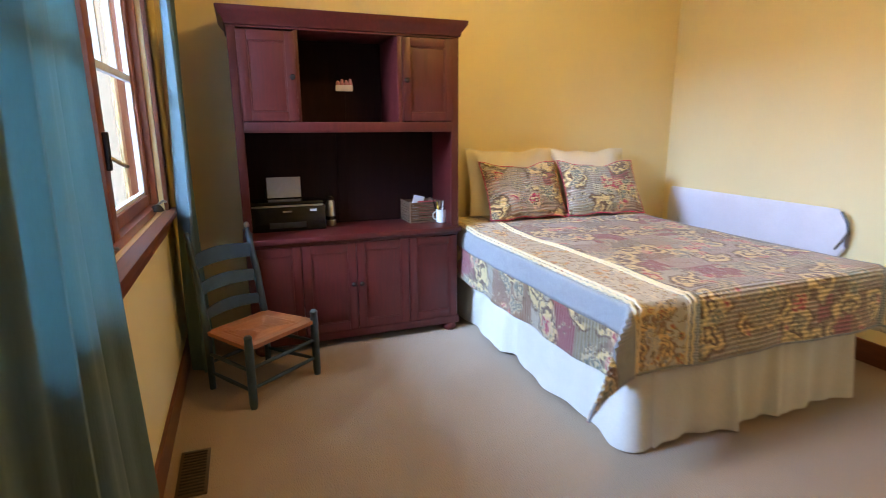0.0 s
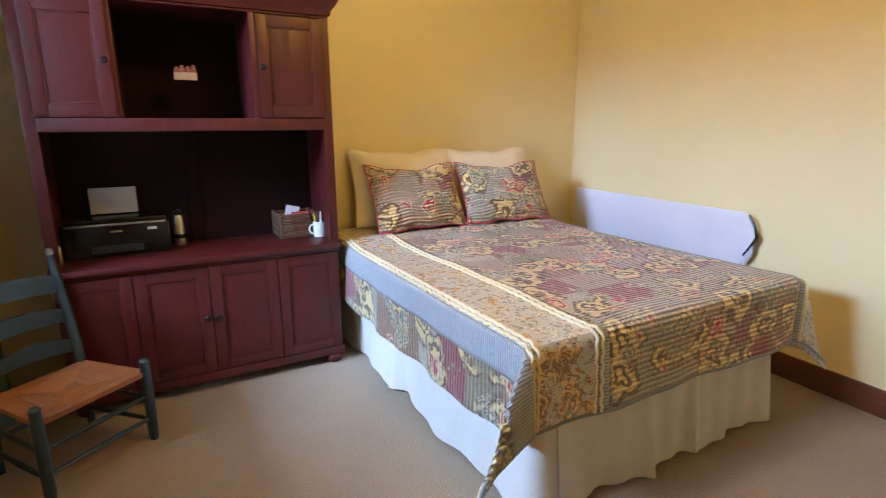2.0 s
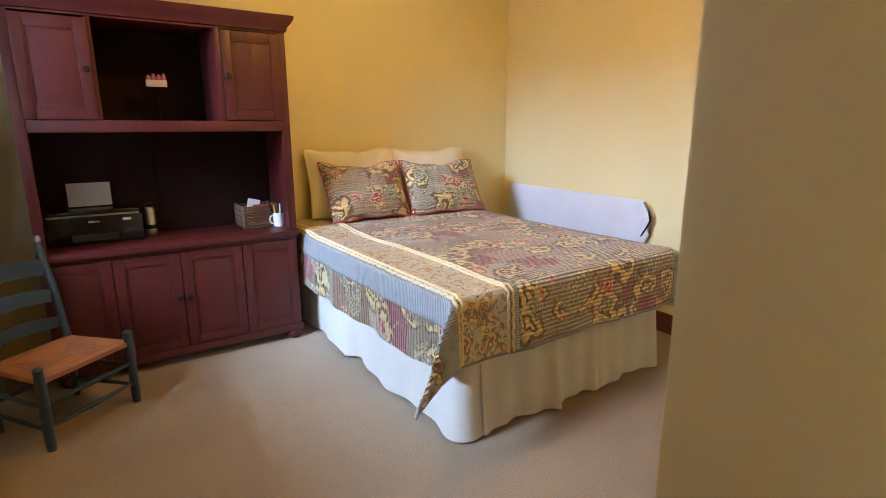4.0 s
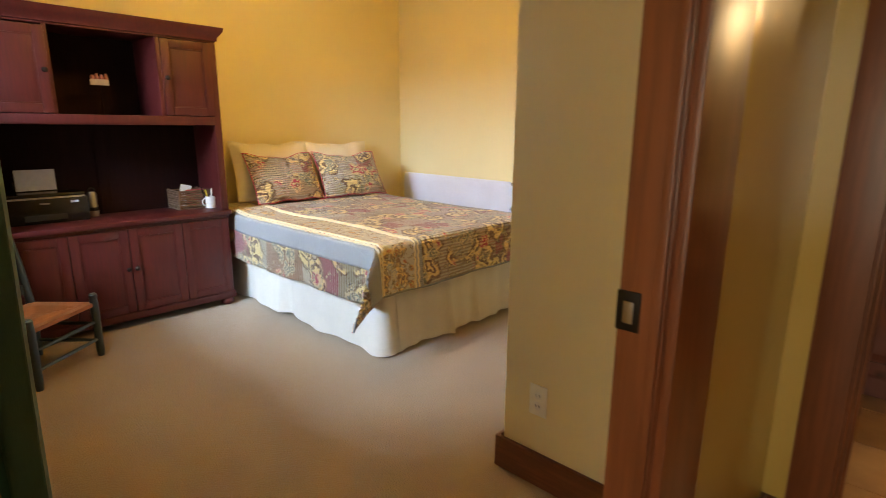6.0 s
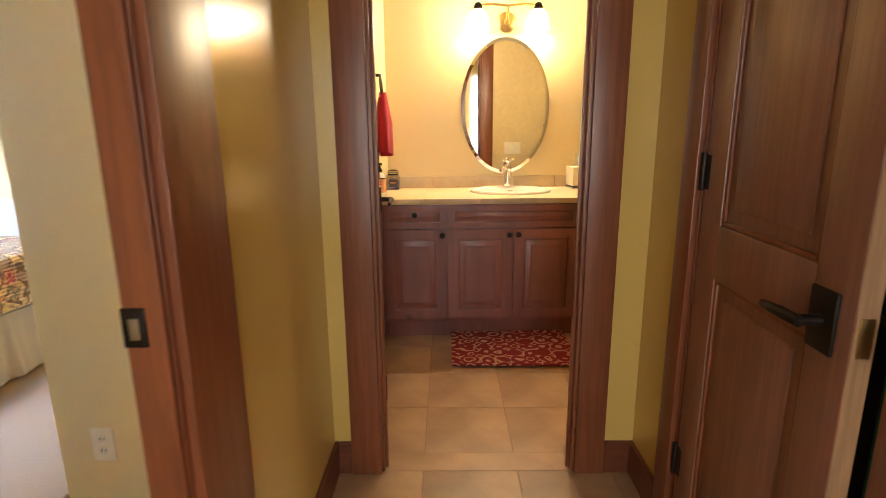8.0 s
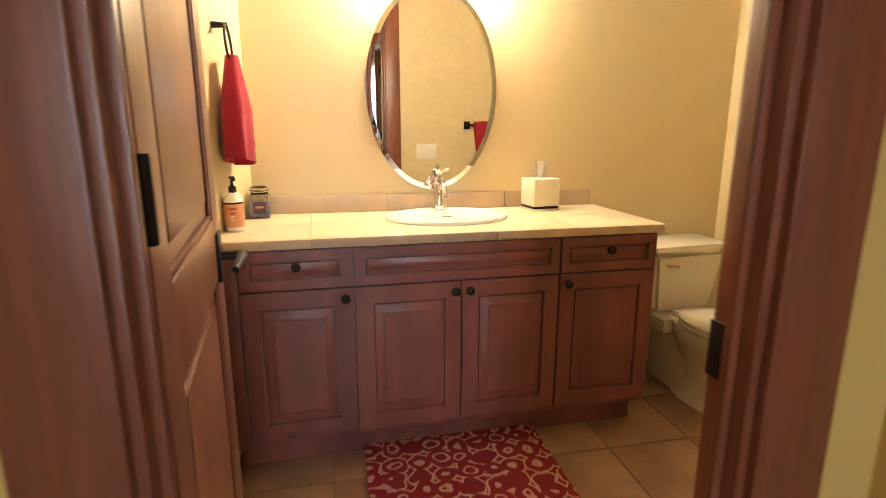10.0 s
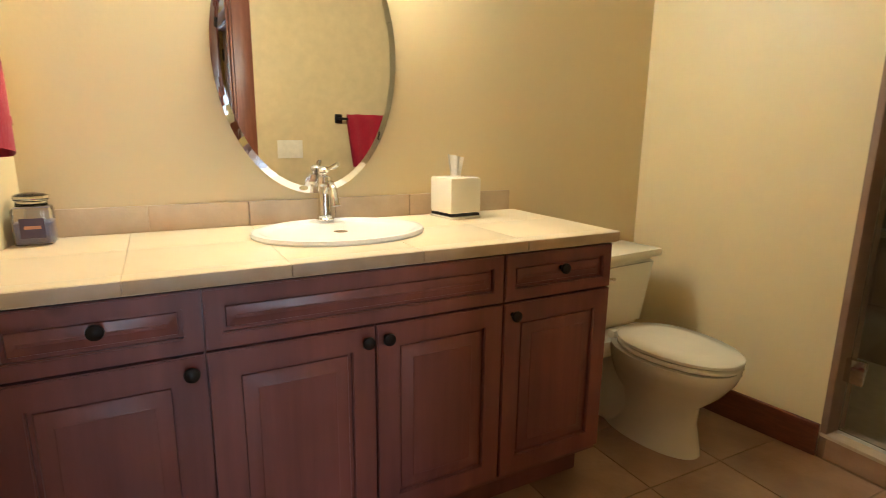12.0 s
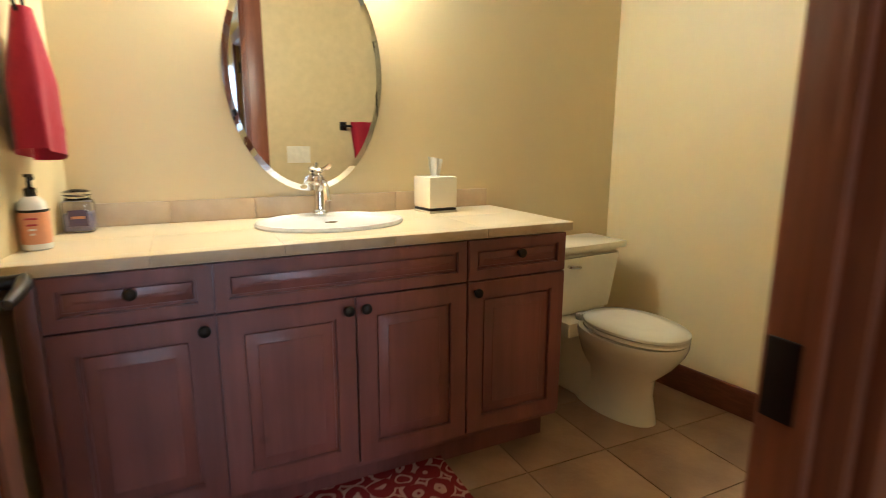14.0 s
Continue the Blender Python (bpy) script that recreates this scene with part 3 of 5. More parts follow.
def door_leaf(name, label, width, hinge_at, rz, lever_side, hinges=True, mirror=1):
    """Two-panel door; local x runs from the hinge, the leaf lies on y 0..-0.04 (mirror flips it)."""
    d = thing(name, hinge_at, label, "door", rz=rz)
    t = 0.04
    bm = bmesh.new()
    s, zlo, zhi = 0.11, 0.012, HEAD - 0.006
    y0, y1 = (-t, 0) if mirror > 0 else (0, t)
    rail = [(zlo, 0.24), (0.895, 1.035), (zhi - 0.12, zhi)]
    box(bm, 0.002, s, y0, y1, zlo, zhi, 0.003)
    box(bm, width - s, width, y0, y1, zlo, zhi, 0.003)
    for a, b in rail:
        box(bm, s, width - s, y0, y1, a, b, 0.003)
    part("leaf_frame", bm, DOOR, d)
    for a, b in ((0.24, 0.895), (1.035, zhi - 0.12)):
        bm = bmesh.new()
        box(bm, s - 0.004, width - s + 0.004, y0 + 0.012, y1 - 0.012, a - 0.004, b + 0.004)
        box(bm, s + 0.045, width - s - 0.045, y0 + 0.006, y1 - 0.006, a + 0.045, b - 0.045, 0.005)
        part("panel", bm, DOOR, d)
        bm = bmesh.new()
        for yy in (y0 + 0.004, y1 - 0.012):
            box(bm, s, s + 0.012, yy, yy + 0.008, a, b, 0.003)
            box(bm, width - s - 0.012, width - s, yy, yy + 0.008, a, b, 0.003)
            box(bm, s + 0.012, width - s - 0.012, yy, yy + 0.008, a, a + 0.012, 0.003)
            box(bm, s + 0.012, width - s - 0.012, yy, yy + 0.008, b - 0.012, b, 0.003)
        part("panel_moulding", bm, TRIM, d)
    ym = (y0 + y1) / 2
    part("leaf_edge", B(width, width + 0.0015, y0 + 0.002, y1 - 0.002, zlo, zhi), EDGE, d, "pale wood door edge")
    part("latch", B(width + 0.001, width + 0.004, ym - 0.012, ym + 0.012, 0.90, 0.97, 0.001), BRASS, d)
    for sgn, yy in ((1, y1), (-1, y0)):
        bm = B(width - 0.105, width - 0.035, min(yy, yy + sgn * 0.008), max(yy, yy + sgn * 0.008), 0.885, 1.00, 0.003)
        ros = part("rosette", bm, BRONZE, d, "dark bronze back plate")
        bm = bmesh.new()
        tube(bm, [(width - 0.07, yy + sgn * 0.006, 0.942), (width - 0.07, yy + sgn * 0.052, 0.942)], 0.011)
        tube(bm, [(width - 0.06, yy + sgn * 0.05, 0.942), (width - 0.10, yy + sgn * 0.056, 0.944), (width - 0.15, yy + sgn * 0.05, 0.938), (width - 0.185, yy + sgn * 0.044, 0.934)], 0.01,
             taper=[0.011, 0.012, 0.010, 0.008])
        part("lever", bm, BRONZE, ros, "dark bronze lever handle")
    if hinges:
        for z in (0.30, 1.16, 1.86):
            bm = lathe(bmesh.new(), [(0.007, z - 0.05), (0.008, z - 0.045), (0.008, z + 0.045), (0.007, z + 0.05)], (-0.004, y1 + 0.004 if mirror > 0 else y0 - 0.004, 0), seg=12)
            box(bm, -0.004, 0.03, (y1 if mirror > 0 else y0) - 0.0015, (y1 if mirror > 0 else y0) + 0.0015, z - 0.045, z + 0.045)
            part("hinge", bm, BRONZE, d, "dark bronze hinge")
    return d


# closet doors: local x runs towards the free edge, face towards the hall
door_leaf("closet_door", "stained alder closet door standing ajar", 0.60, (1.738, HALL_R + 0.004, 0), 180 - 2.0, 0, mirror=-1)
door_leaf("closet_door", "stained alder closet door beside the one that is ajar", 0.79, (0.33, HALL_R - 0.030, 0), 0, 0, mirror=1)
# bathroom door, open into the room
door_leaf("bathroom_door", "stained alder bathroom door standing open", 0.755, (2.190, BD1 + 0.004, 0), 6.5, 0, mirror=-1)


# clothes behind the closet doors
def garment(x, colour, name, label, w=0.05, z0=0.35):
    g = thing(name, (x, HALL_R - 0.38, 0), label, "clothing", "clothes in the closet")
    def f(a, b):
        ang = 2 * math.pi * a
        z = 1.62 - b * (1.62 - z0)
        sh = min(1, b * 5 + 0.25)
        return Vector((w * math.cos(ang) * (0.5 + 0.3 * b), 0.22 * sh * math.sin(ang) + 0.01 * math.sin(9 * ang), z))
    part("garment", sheet(24, 10, f), plain(label.split()[0] + "_fabric", colour, 0.9), g)
    bm = tube(bmesh.new(), [(0, -0.18, 1.58), (0, -0.02, 1.66), (0, 0, 1.70), (0, 0.012, 1.725), (0, 0.0, 1.74)], 0.004, 6)
    part("hanger", bm, STEEL, g)


garment(1.26, (0.05, 0.30, 0.22), "jacket", "green patterned jacket on a hanger in the closet")
garment(1.19, (0.42, 0.03, 0.25), "blouse", "magenta blouse on a hanger in the closet")
garment(1.12, (0.10, 0.16, 0.34), "shirt", "blue shirt on a hanger in the closet")
garment(1.33, (0.03, 0.03, 0.035), "coat", "black coat on a hanger in the closet")
garment(1.05, (0.30, 0.34, 0.36), "dress", "grey dress on a hanger in the closet")
rod = thing("closet_rod", (0, 0, 0), "steel closet rod carrying the clothes", "rod")
part("rod", tube(bmesh.new(), [(CX0 - 0.6, HALL_R - 0.38, 1.73), (BX0, HALL_R - 0.38, 1.73)], 0.013), STEEL, rod)


# ---- windows ----
def bedroom_window():
    w = tagged(new("window_1"), "two-sash casement window with white glazing bars and stained wood frame", "window", kind="structure")
    x0, x1 = XW - 0.14, XW - 0.02
    f = 0.035
    for nm, y0, y1, z0, z1 in (("frame_side", WY0, WY0 + f, WZ0, WZ1), ("frame_side", WY1 - f, WY1, WZ0, WZ1), ("mullion", 2.78, 2.86, WZ0 + f, WZ1 - f),
                               ("frame_sill", WY0 + f, WY1 - f, WZ0, WZ0 + f), ("frame_head", WY0 + f, WY1 - f, WZ1 - f, WZ1)):
        part(nm, B(x0, x1, y0, y1, z0, z1, 0.004), TRIM, w)
    for y0, y1 in ((WY0 + f, 2.78), (2.86, WY1 - f)):
        s = 0.052
        bm = bmesh.new()
        xa, xb = XW - 0.10, XW - 0.05
        box(bm, xa, xb, y0 + 0.003, y0 + s, WZ0 + f + 0.003, WZ1 - f - 0.003, 0.004)
        box(bm, xa, xb, y1 - s, y1 - 0.003, WZ0 + f + 0.003, WZ1 - f - 0.003, 0.004)
        box(bm, xa, xb, y0 + s, y1 - s, WZ0 + f + 0.003, WZ0 + f + s, 0.004)
        box(bm, xa, xb, y0 + s, y1 - s, WZ1 - f - s, WZ1 - f - 0.003, 0.004)
        sash = part("sash", bm, TRIM, w)
        bm = bmesh.new()
        xc, xd = XW - 0.088, XW - 0.062
        g = 0.016
        za, zb = WZ0 + f + s, WZ1 - f - s
        box(bm, xc, xd, y0 + s, y0 + s + g, za, zb, 0.003)
        box(bm, xc, xd, y1 - s - g, y1 - s, za, zb, 0.003)
        box(bm, xc, xd, y0 + s + g, y1 - s - g, za, za + g, 0.003)
        box(bm, xc, xd, y0 + s + g, y1 - s - g, zb - g, zb, 0.003)
        box(bm, xc, xd, y0 + s + g, y1 - s - g, 1.495, 1.525, 0.003)
        for k in (1, 2):
            yy = y0 + s + (y1 - y0 - 2 * s) * k / 3
            box(bm, xc, xd, yy - 0.011, yy + 0.011, 1.525, zb - g, 0.003)
        part("glazing_bars", bm, VINYL, sash, "white glazing bars")
        pane = part("pane", B(XW - 0.077, XW - 0.073, y0 + s, y1 - s, za, zb), GLASS, sash, "", False)
        pane.visible_shadow = False
    for z in (1.22,):
        lat = part("latch", B(XW - 0.022, XW - 0.006, 2.805, 2.835, z - 0.06, z + 0.06, 0.005), BRONZE, w, "dark window latch")
        part("latch_handle", tube(bmesh.new(), [(XW - 0.008, 2.825, z - 0.02), (XW + 0.025, 2.835, z - 0.045), (XW + 0.03, 2.855, z - 0.05)], 0.006), STEEL, lat)
    for y in (3.62, 2.52):
        op = part("crank", lathe(bmesh.new(), [(0.03, 0), (0.028, 0.012), (0.018, 0.026), (0.006, 0.03)], (XW - 0.008, y, WZ0 + 0.018), seg=14), BRONZE, w, "dark folding window crank")
        part("crank_handle", tube(bmesh.new(), [(XW - 0.008, y, WZ0 + 0.045), (XW + 0.015, y + 0.05, WZ0 + 0.06), (XW + 0.02, y + 0.085, WZ0 + 0.05)], 0.006), STEEL, op)
    # inner casing, stool and apron
    for y0, y1 in ((WY0 - 0.075, WY0), (WY1, WY1 + 0.075)):
        part("casing", B(XW + 0.001, XW + 0.02, y0, y1, WZ0 - 0.03, WZ1 + 0.085, 0.004), TRIM, w)
    part("casing_head", B(XW + 0.001, XW + 0.02, WY0, WY1, WZ1, WZ1 + 0.085, 0.004), TRIM_Y, w)
    part("window_sill", B(XW - 0.12, XW + 0.055, WY0 - 0.10, WY1 + 0.10, WZ0 - 0.032, WZ0 - 0.002, 0.006), TRIM_Y, w, "varnished wood window sill")
    part("apron", B(XW + 0.001, XW + 0.018, WY0 - 0.075, WY1 + 0.075, WZ0 - 0.10, WZ0 - 0.033, 0.004), TRIM_Y, w)


bedroom_window()
hwin = tagged(new("window_2"), "tall hall window looking out to the garden", "window", kind="structure")
for nm, y0, y1, z0, z1 in (("frame_side", -0.45, -0.40, 0.35, 2.1), ("frame_side", 0.35, 0.40, 0.35, 2.1), ("frame_sill", -0.40, 0.35, 0.35, 0.40), ("frame_head", -0.40, 0.35, 2.05, 2.1), ("transom", -0.40, 0.35, 1.2, 1.24)):
    part(nm, B(WEST - 0.09, WEST - 0.03, y0, y1, z0, z1, 0.004), TRIM, hwin)
for z0, z1 in ((0.40, 1.2), (1.24, 2.05)):
    pn = part("pane", B(WEST - 0.062, WEST - 0.058, -0.40, 0.35, z0, z1), GLASS, hwin, "", False)
    pn.visible_shadow = False


# ---- curtains ----
def curtain(y0, y1, folds, depth, x, label, z0=0.05, flare=0.0, seed=1):
    c = thing("curtain", (0, 0, 0), label, "curtain", "curtains at the window")
    def f(a, b):
        z = 2.22 - b * (2.22 - z0)
        amp = depth * (0.6 + 0.5 * b)
        ph = 2 * math.pi * folds * a
        w = amp * (math.sin(ph) + 0.35 * math.sin(2.3 * ph + seed) + 0.2 * math.sin(0.5 * ph + b * 2))
        yy = y0 + (y1 - y0) * a + 0.35 * depth * math.cos(ph + b) + flare * b * (a - 0.5)
        return Vector((x + w + 0.012 * math.sin(5 * b + 3 * a), yy, z))
    bm = sheet(int(folds * 14), 24, f, 0.003)
    part("cloth", bm, CURTAIN, c)
    for k in range(6):
        yy = y0 + (y1 - y0) * (k + 0.5) / 6
        ring = bmesh.new()
        tube(ring, [(x + 0.026 * math.cos(q), yy, 2.25 + 0.026 * math.sin(q)) for q in (i * math.pi / 6 for i in range(13))], 0.003, 6)
        part("ring", ring, BRONZE, c)
    return c


curtain(3.72, 4.05, 3.5, 0.030, XW + 0.10, "gathered teal curtain hanging beside the hutch", 0.04)
curtain(1.50, 2.24, 5.0, 0.022, XW + 0.085, "gathered teal curtain hanging to the floor", 0.04, 0.12, 2)
rodt = thing("curtain_rod", (0, 0, 0), "dark bronze curtain rod above the window", "curtain rod")
part("rod", tube(bmesh.new(), [(XW + 0.09, 1.30, 2.25), (XW + 0.09, 4.18, 2.25)], 0.012), BRONZE, rodt)
for y in (1.36, 4.14):
    part("bracket", tube(bmesh.new(), [(XW + 0.002, y, 2.25), (XW + 0.085, y, 2.25)], 0.008), BRONZE, rodt)


# ---- red hutch ----
def hutch():
    HX0, HX1, HY0, HY1 = 0.712, 1.975, 3.915, 4.325
    h = thing("hutch", ((HX0 + HX1) / 2, HY1, 0), "tall barn red painted hutch with crown, open shelves and panelled doors", "hutch")
    h.matrix_world = Matrix.Identity(4)
    P = lambda nm, bm, m=RED, l="", par=None: part(nm, bm, m, par or h, l)
    t = 0.028
    P("side_panel", B(HX0, HX0 + t, HY0 + 0.02, HY1, 0.10, 1.82, 0.002))
    P("side_panel", B(HX1 - t, HX1, HY0 + 0.02, HY1, 0.10, 1.82, 0.002))
    P("back_panel", B(HX0 + t, HX1 - t, HY1 - 0.012, HY1 - 0.002, 0.10, 1.82), RED_SHADED, "red back panel, coloured dark for the shade in the recess")
    P("back_batten", B(1.30, 1.36, HY1 - 0.022, HY1 - 0.0125, 0.70, 1.268, 0.002), RED_SHADED)
    # face frame
    for x0, x1, z0, z1 in ((HX0, HX0 + 0.045, 0.69, 1.795), (HX1 - 0.045, HX1, 0.69, 1.795)):
        P("stile", B(x0, x1, HY0, HY0 + 0.022, z0, z1, 0.003))
    P("top_rail", B(HX0, HX1, HY0, HY0 + 0.022, 1.795, 1.84, 0.003))
    P("shelf_rail", B(HX0 + 0.045, HX1 - 0.045, HY0 - 0.004, HY0 + 0.022, 1.268, 1.324, 0.004))
    P("shelf", B(HX0 + t, HX1 - t, HY0 + 0.022, HY1 - 0.012, 1.278, 1.304))
    P("partition", B(1.036, 1.060, HY0 + 0.004, HY1 - 0.012, 1.304, 1.81, 0.002))
    P("partition", B(1.603, 1.628, HY0 + 0.004, HY1 - 0.012, 1.304, 1.81, 0.002))
    P("top_board", B(HX0 + t, HX1 - t, HY0 + 0.022, HY1 - 0.012, 1.812, 1.835))
    # crown moulding, stepped and splayed
    bm = bmesh.new()
    prof = [(0.0, 1.803), (0.010, 1.808), (0.013, 1.828), (0.030, 1.850), (0.042, 1.868), (0.045, 1.888), (0.035, 1.892)]
    rings = []
    for o, z in prof:
        rings.append([bm.verts.new((HX0 - o, HY1, z)), bm.verts.new((HX0 - o, HY0 - o, z)), bm.verts.new((HX1 + o, HY0 - o, z)), bm.verts.new((HX1 + o, HY1, z))])
    for a, b in zip(rings, rings[1:]):
        for k in range(4):
            bm.faces.new((a[k], a[(k + 1) % 4], b[(k + 1) % 4], b[k]))
    bm.faces.new(rings[0][::-1])
    bm.faces.new(rings[-1])
    P("crown", bm)

    def panel_door(x0, x1, z0, z1, knob, planks=1):
        y0 = HY0 - 0.006
        bm = bmesh.new()
        s = 0.05
        box(bm, x0, x0 + s, y0, y0 + 0.02, z0, z1, 0.003)
        box(bm, x1 - s, x1, y0, y0 + 0.02, z0, z1, 0.003)
        box(bm, x0 + s, x1 - s, y0, y0 + 0.02, z0, z0 + s, 0.003)
        box(bm, x0 + s, x1 - s, y0, y0 + 0.02, z1 - s, z1, 0.003)
        d = P("door", bm)
        n = planks
        for k in range(n):
            a = x0 + s + (x1 - x0 - 2 * s) * k / n
            b = x0 + s + (x1 - x0 - 2 * s) * (k + 1) / n
            part("panel_board", B(a + 0.0004, b - 0.0004, y0 + 0.007, y0 + 0.016, z0 + s - 0.003, z1 - s + 0.003, 0.0006), RED, d)
        bm = bmesh.new()
        for a0, a1, c0, c1 in ((x0 + s, x0 + s + 0.008, z0 + s, z1 - s), (x1 - s - 0.008, x1 - s, z0 + s, z1 - s), (x0 + s + 0.008, x1 - s - 0.008, z0 + s, z0 + s + 0.008), (x0 + s + 0.008, x1 - s - 0.008, z1 - s - 0.008, z1 - s)):
            box(bm, a0, a1, y0 + 0.003, y0 + 0.0075, c0, c1, 0.002)
        part("bead", bm, RED, d)
        if knob is not None:
            kb = lathe(bmesh.new(), [(0.005, 0), (0.005, 0.012), (0.013, 0.016), (0.015, 0.023), (0.010, 0.029), (0.002, 0.030)], (knob[0], y0, knob[1]), "Y", 14)
            for v in kb.verts:
                v.co.y = 2 * y0 - v.co.y
            part("knob", kb, BRONZE, d, "small dark knob")
        return d

    panel_door(HX0 + 0.043, 1.042, 1.328, 1.785, (1.02, 1.555))
    panel_door(1.630, HX1 - 0.038, 1.328, 1.790, (1.65, 1.555))
    # base
    P("desk_top", B(HX0 - 0.008, HX1 + 0.008, HY0 - 0.03, HY1, 0.66, 0.69, 0.006))
    P("base_top_rail", B(HX0, HX1, HY0, HY0 + 0.022, 0.635, 0.66, 0.002))
    P("base_bottom", B(HX0 + t, HX1 - t, HY0 + 0.022, HY1 - 0.012, 0.11, 0.13))
    for x0, x1, k in ((HX0 + 0.004, 1.005, None), (1.009, 1.321, (1.300, 0.385)), (1.325, 1.645, (1.347, 0.385)), (1.649, HX1 - 0.012, None)):
        panel_door(x0, x1, 0.10, 0.635, k, 1)
    P("plinth", B(HX0 - 0.004, HX1 + 0.004, HY0 - 0.004, HY0 + 0.02, 0.05, 0.098, 0.006))
    for x in (HX0 + 0.05, HX1 - 0.05):
        for y in (HY0 + 0.035, HY1 - 0.05):
            P("bun_foot", lathe(bmesh.new(), [(0.03, 0.0), (0.044, 0.012), (0.048, 0.03), (0.04, 0.048), (0.03, 0.056)], (x, y, 0)))


hutch()


# ---- things on the hutch ----
def printer(at):
    p = thing("printer", at, "black inkjet printer with silver trim and paper in its tray", "printer")
    w, d = 0.44, 0.20
    part("body", B(-w / 2, w / 2, -d / 2, d / 2, 0, 0.150, 0.012), BLACK, p)
    part("lid", B(-w / 2 + 0.01, w / 2 - 0.01, -d / 2 + 0.02, d / 2, 0.151, 0.178, 0.012), BLACK, p)
    part("trim_strip", B(-w / 2 + 0.015, w / 2 - 0.015, -d / 2 - 0.004, -d / 2 + 0.004, 0.148, 0.158, 0.002), STEEL, p, "silver trim strip")
    part("output_slot", B(-0.11, 0.10, -d / 2 - 0.005, -d / 2 - 0.0005, 0.02, 0.055, 0.002), plain("slot_shadow_plastic", (0.004, 0.004, 0.004), 0.6), p)
    part("emblem", B(-0.03, 0.02, -d / 2 - 0.003, -d / 2 - 0.0005, 0.115, 0.124, 0.001), STEEL, p)
    part("display", B(0.125, 0.165, -d / 2 - 0.003, -d / 2 - 0.0005, 0.116, 0.13, 0.001), PAPER, p)
    part("paper_support", B(-0.12, 0.10, d / 2 - 0.03, d / 2 - 0.02, 0.16, 0.24, 0.004), BLACK, p)
    part("paper", B(-0.105, 0.095, d / 2 - 0.04, d / 2 - 0.031, 0.185, 0.31, 0.001), PAPER, p, "sheets of white paper, coloured grey for the shade in the hutch")
    return p


printer((0.968, 4.215, 0.69))
fl = thing("flask", (1.235, 4.24, 0.69), "steel flask with a dark band and loop lid", "flask")
part("body", lathe(bmesh.new(), [(0.028, 0), (0.03, 0.004), (0.03, 0.045), (0.027, 0.05), (0.027, 0.145), (0.02, 0.158)]), STEEL, fl)
part("band", lathe(bmesh.new(), [(0.0305, 0.038), (0.0315, 0.040), (0.0315, 0.058), (0.0305, 0.06)]), BLACK, fl)
part("loop", tube(bmesh.new(), [(0.022 * math.cos(a), 0, 0.158 + 0.028 * math.sin(a)) for a in (i * math.pi / 8 for i in range(9))], 0.004, 8), BLACK, fl)


def basket(at):
    b = thing("basket", at, "brown woven basket holding papers and cards", "basket")
    w, d, hgt = 0.20, 0.20, 0.135
    part("base", B(-w / 2, w / 2, -d / 2, d / 2, 0, 0.01), BASKET, b)
    for k in range(8):
        z = 0.006 + k * hgt / 8
        bm = bmesh.new()
        o = 0.003 * (k % 2)
        pts = [(-w / 2 - o, -d / 2 - o, z), (w / 2 + o, -d / 2 - o, z), (w / 2 + o, d / 2 + o, z), (-w / 2 - o, d / 2 + o, z)]
        tube(bm, pts + pts[:1], 0.0085, 6)
        part("weave", bm, BASKET, b)
    for sx in (-1, 1):
        for sy in (-1, 1):
            part("corner_post", tube(bmesh.new(), [(sx * w / 2, sy * d / 2, 0), (sx * w / 2, sy * d / 2, hgt)], 0.01, 8), BASKET, b)
    return b


basket((1.825, 4.215, 0.69))
cards = thing("cards", (1.855, 4.215, 0.69), "red cards standing in the basket", "cards")
part("card", B(-0.06, 0.075, -0.07, -0.04, 0.012, 0.125, 0.002), REDITEM, cards)
part("card", B(-0.055, 0.07, -0.03, -0.015, 0.012, 0.13, 0.002), REDITEM, cards)
env = thing("envelope", (1.785, 4.225, 0.70), "pale blue envelope standing in the basket", "envelope")
ev = part("sheet", B(-0.04, 0.035, -0.002, 0.002, 0.0, 0.155, 0.001), plain("pale_blue_paper", (0.62, 0.70, 0.80), 0.8), env)
env.rotation_euler = (0, radians(14), 0)


def mug(at):
    m = thing("mug", at, "white ceramic mug full of pens", "mug")
    bm = lathe(bmesh.new(), [(0.030, 0), (0.034, 0.004), (0.036, 0.085), (0.033, 0.085), (0.031, 0.01)], seg=28)
    part("cup", bm, WHITE, m)
    part("handle", tube(bmesh.new(), [(-0.034 - 0.024 * math.sin(a), 0, 0.045 - 0.026 * math.cos(a)) for a in (i * math.pi / 8 for i in range(9))], 0.005, 8), WHITE, m)


mug((1.925, 4.085, 0.69))
for i, (dx, dy, c, nm, lab) in enumerate(((-0.012, 0.0, YELLOW, "marker", "yellow marker standing in the mug"), (0.012, 0.006, BLACK, "pen", "black pen standing in the mug"),
                                          (0.0, -0.012, WHITE, "pen", "white pen standing in the mug"), (0.017, -0.008, YELLOW, "pencil", "yellow pencil standing in the mug"), (-0.018, 0.008, BLACK, "pen", "black pen standing in the mug"))):
    pn = thing(nm, (1.925 + dx, 4.085 + dy, 0.70), lab, nm, "pens in the mug")
    bm = lathe(bmesh.new(), [(0.003, 0), (0.0045, 0.01), (0.0045, 0.115), (0.003, 0.125 + 0.005 * i)], seg=8)
    part("barrel", bm, c, pn)
    pn.rotation_euler = (radians(-dy * 700), radians(dx * 700), 0)

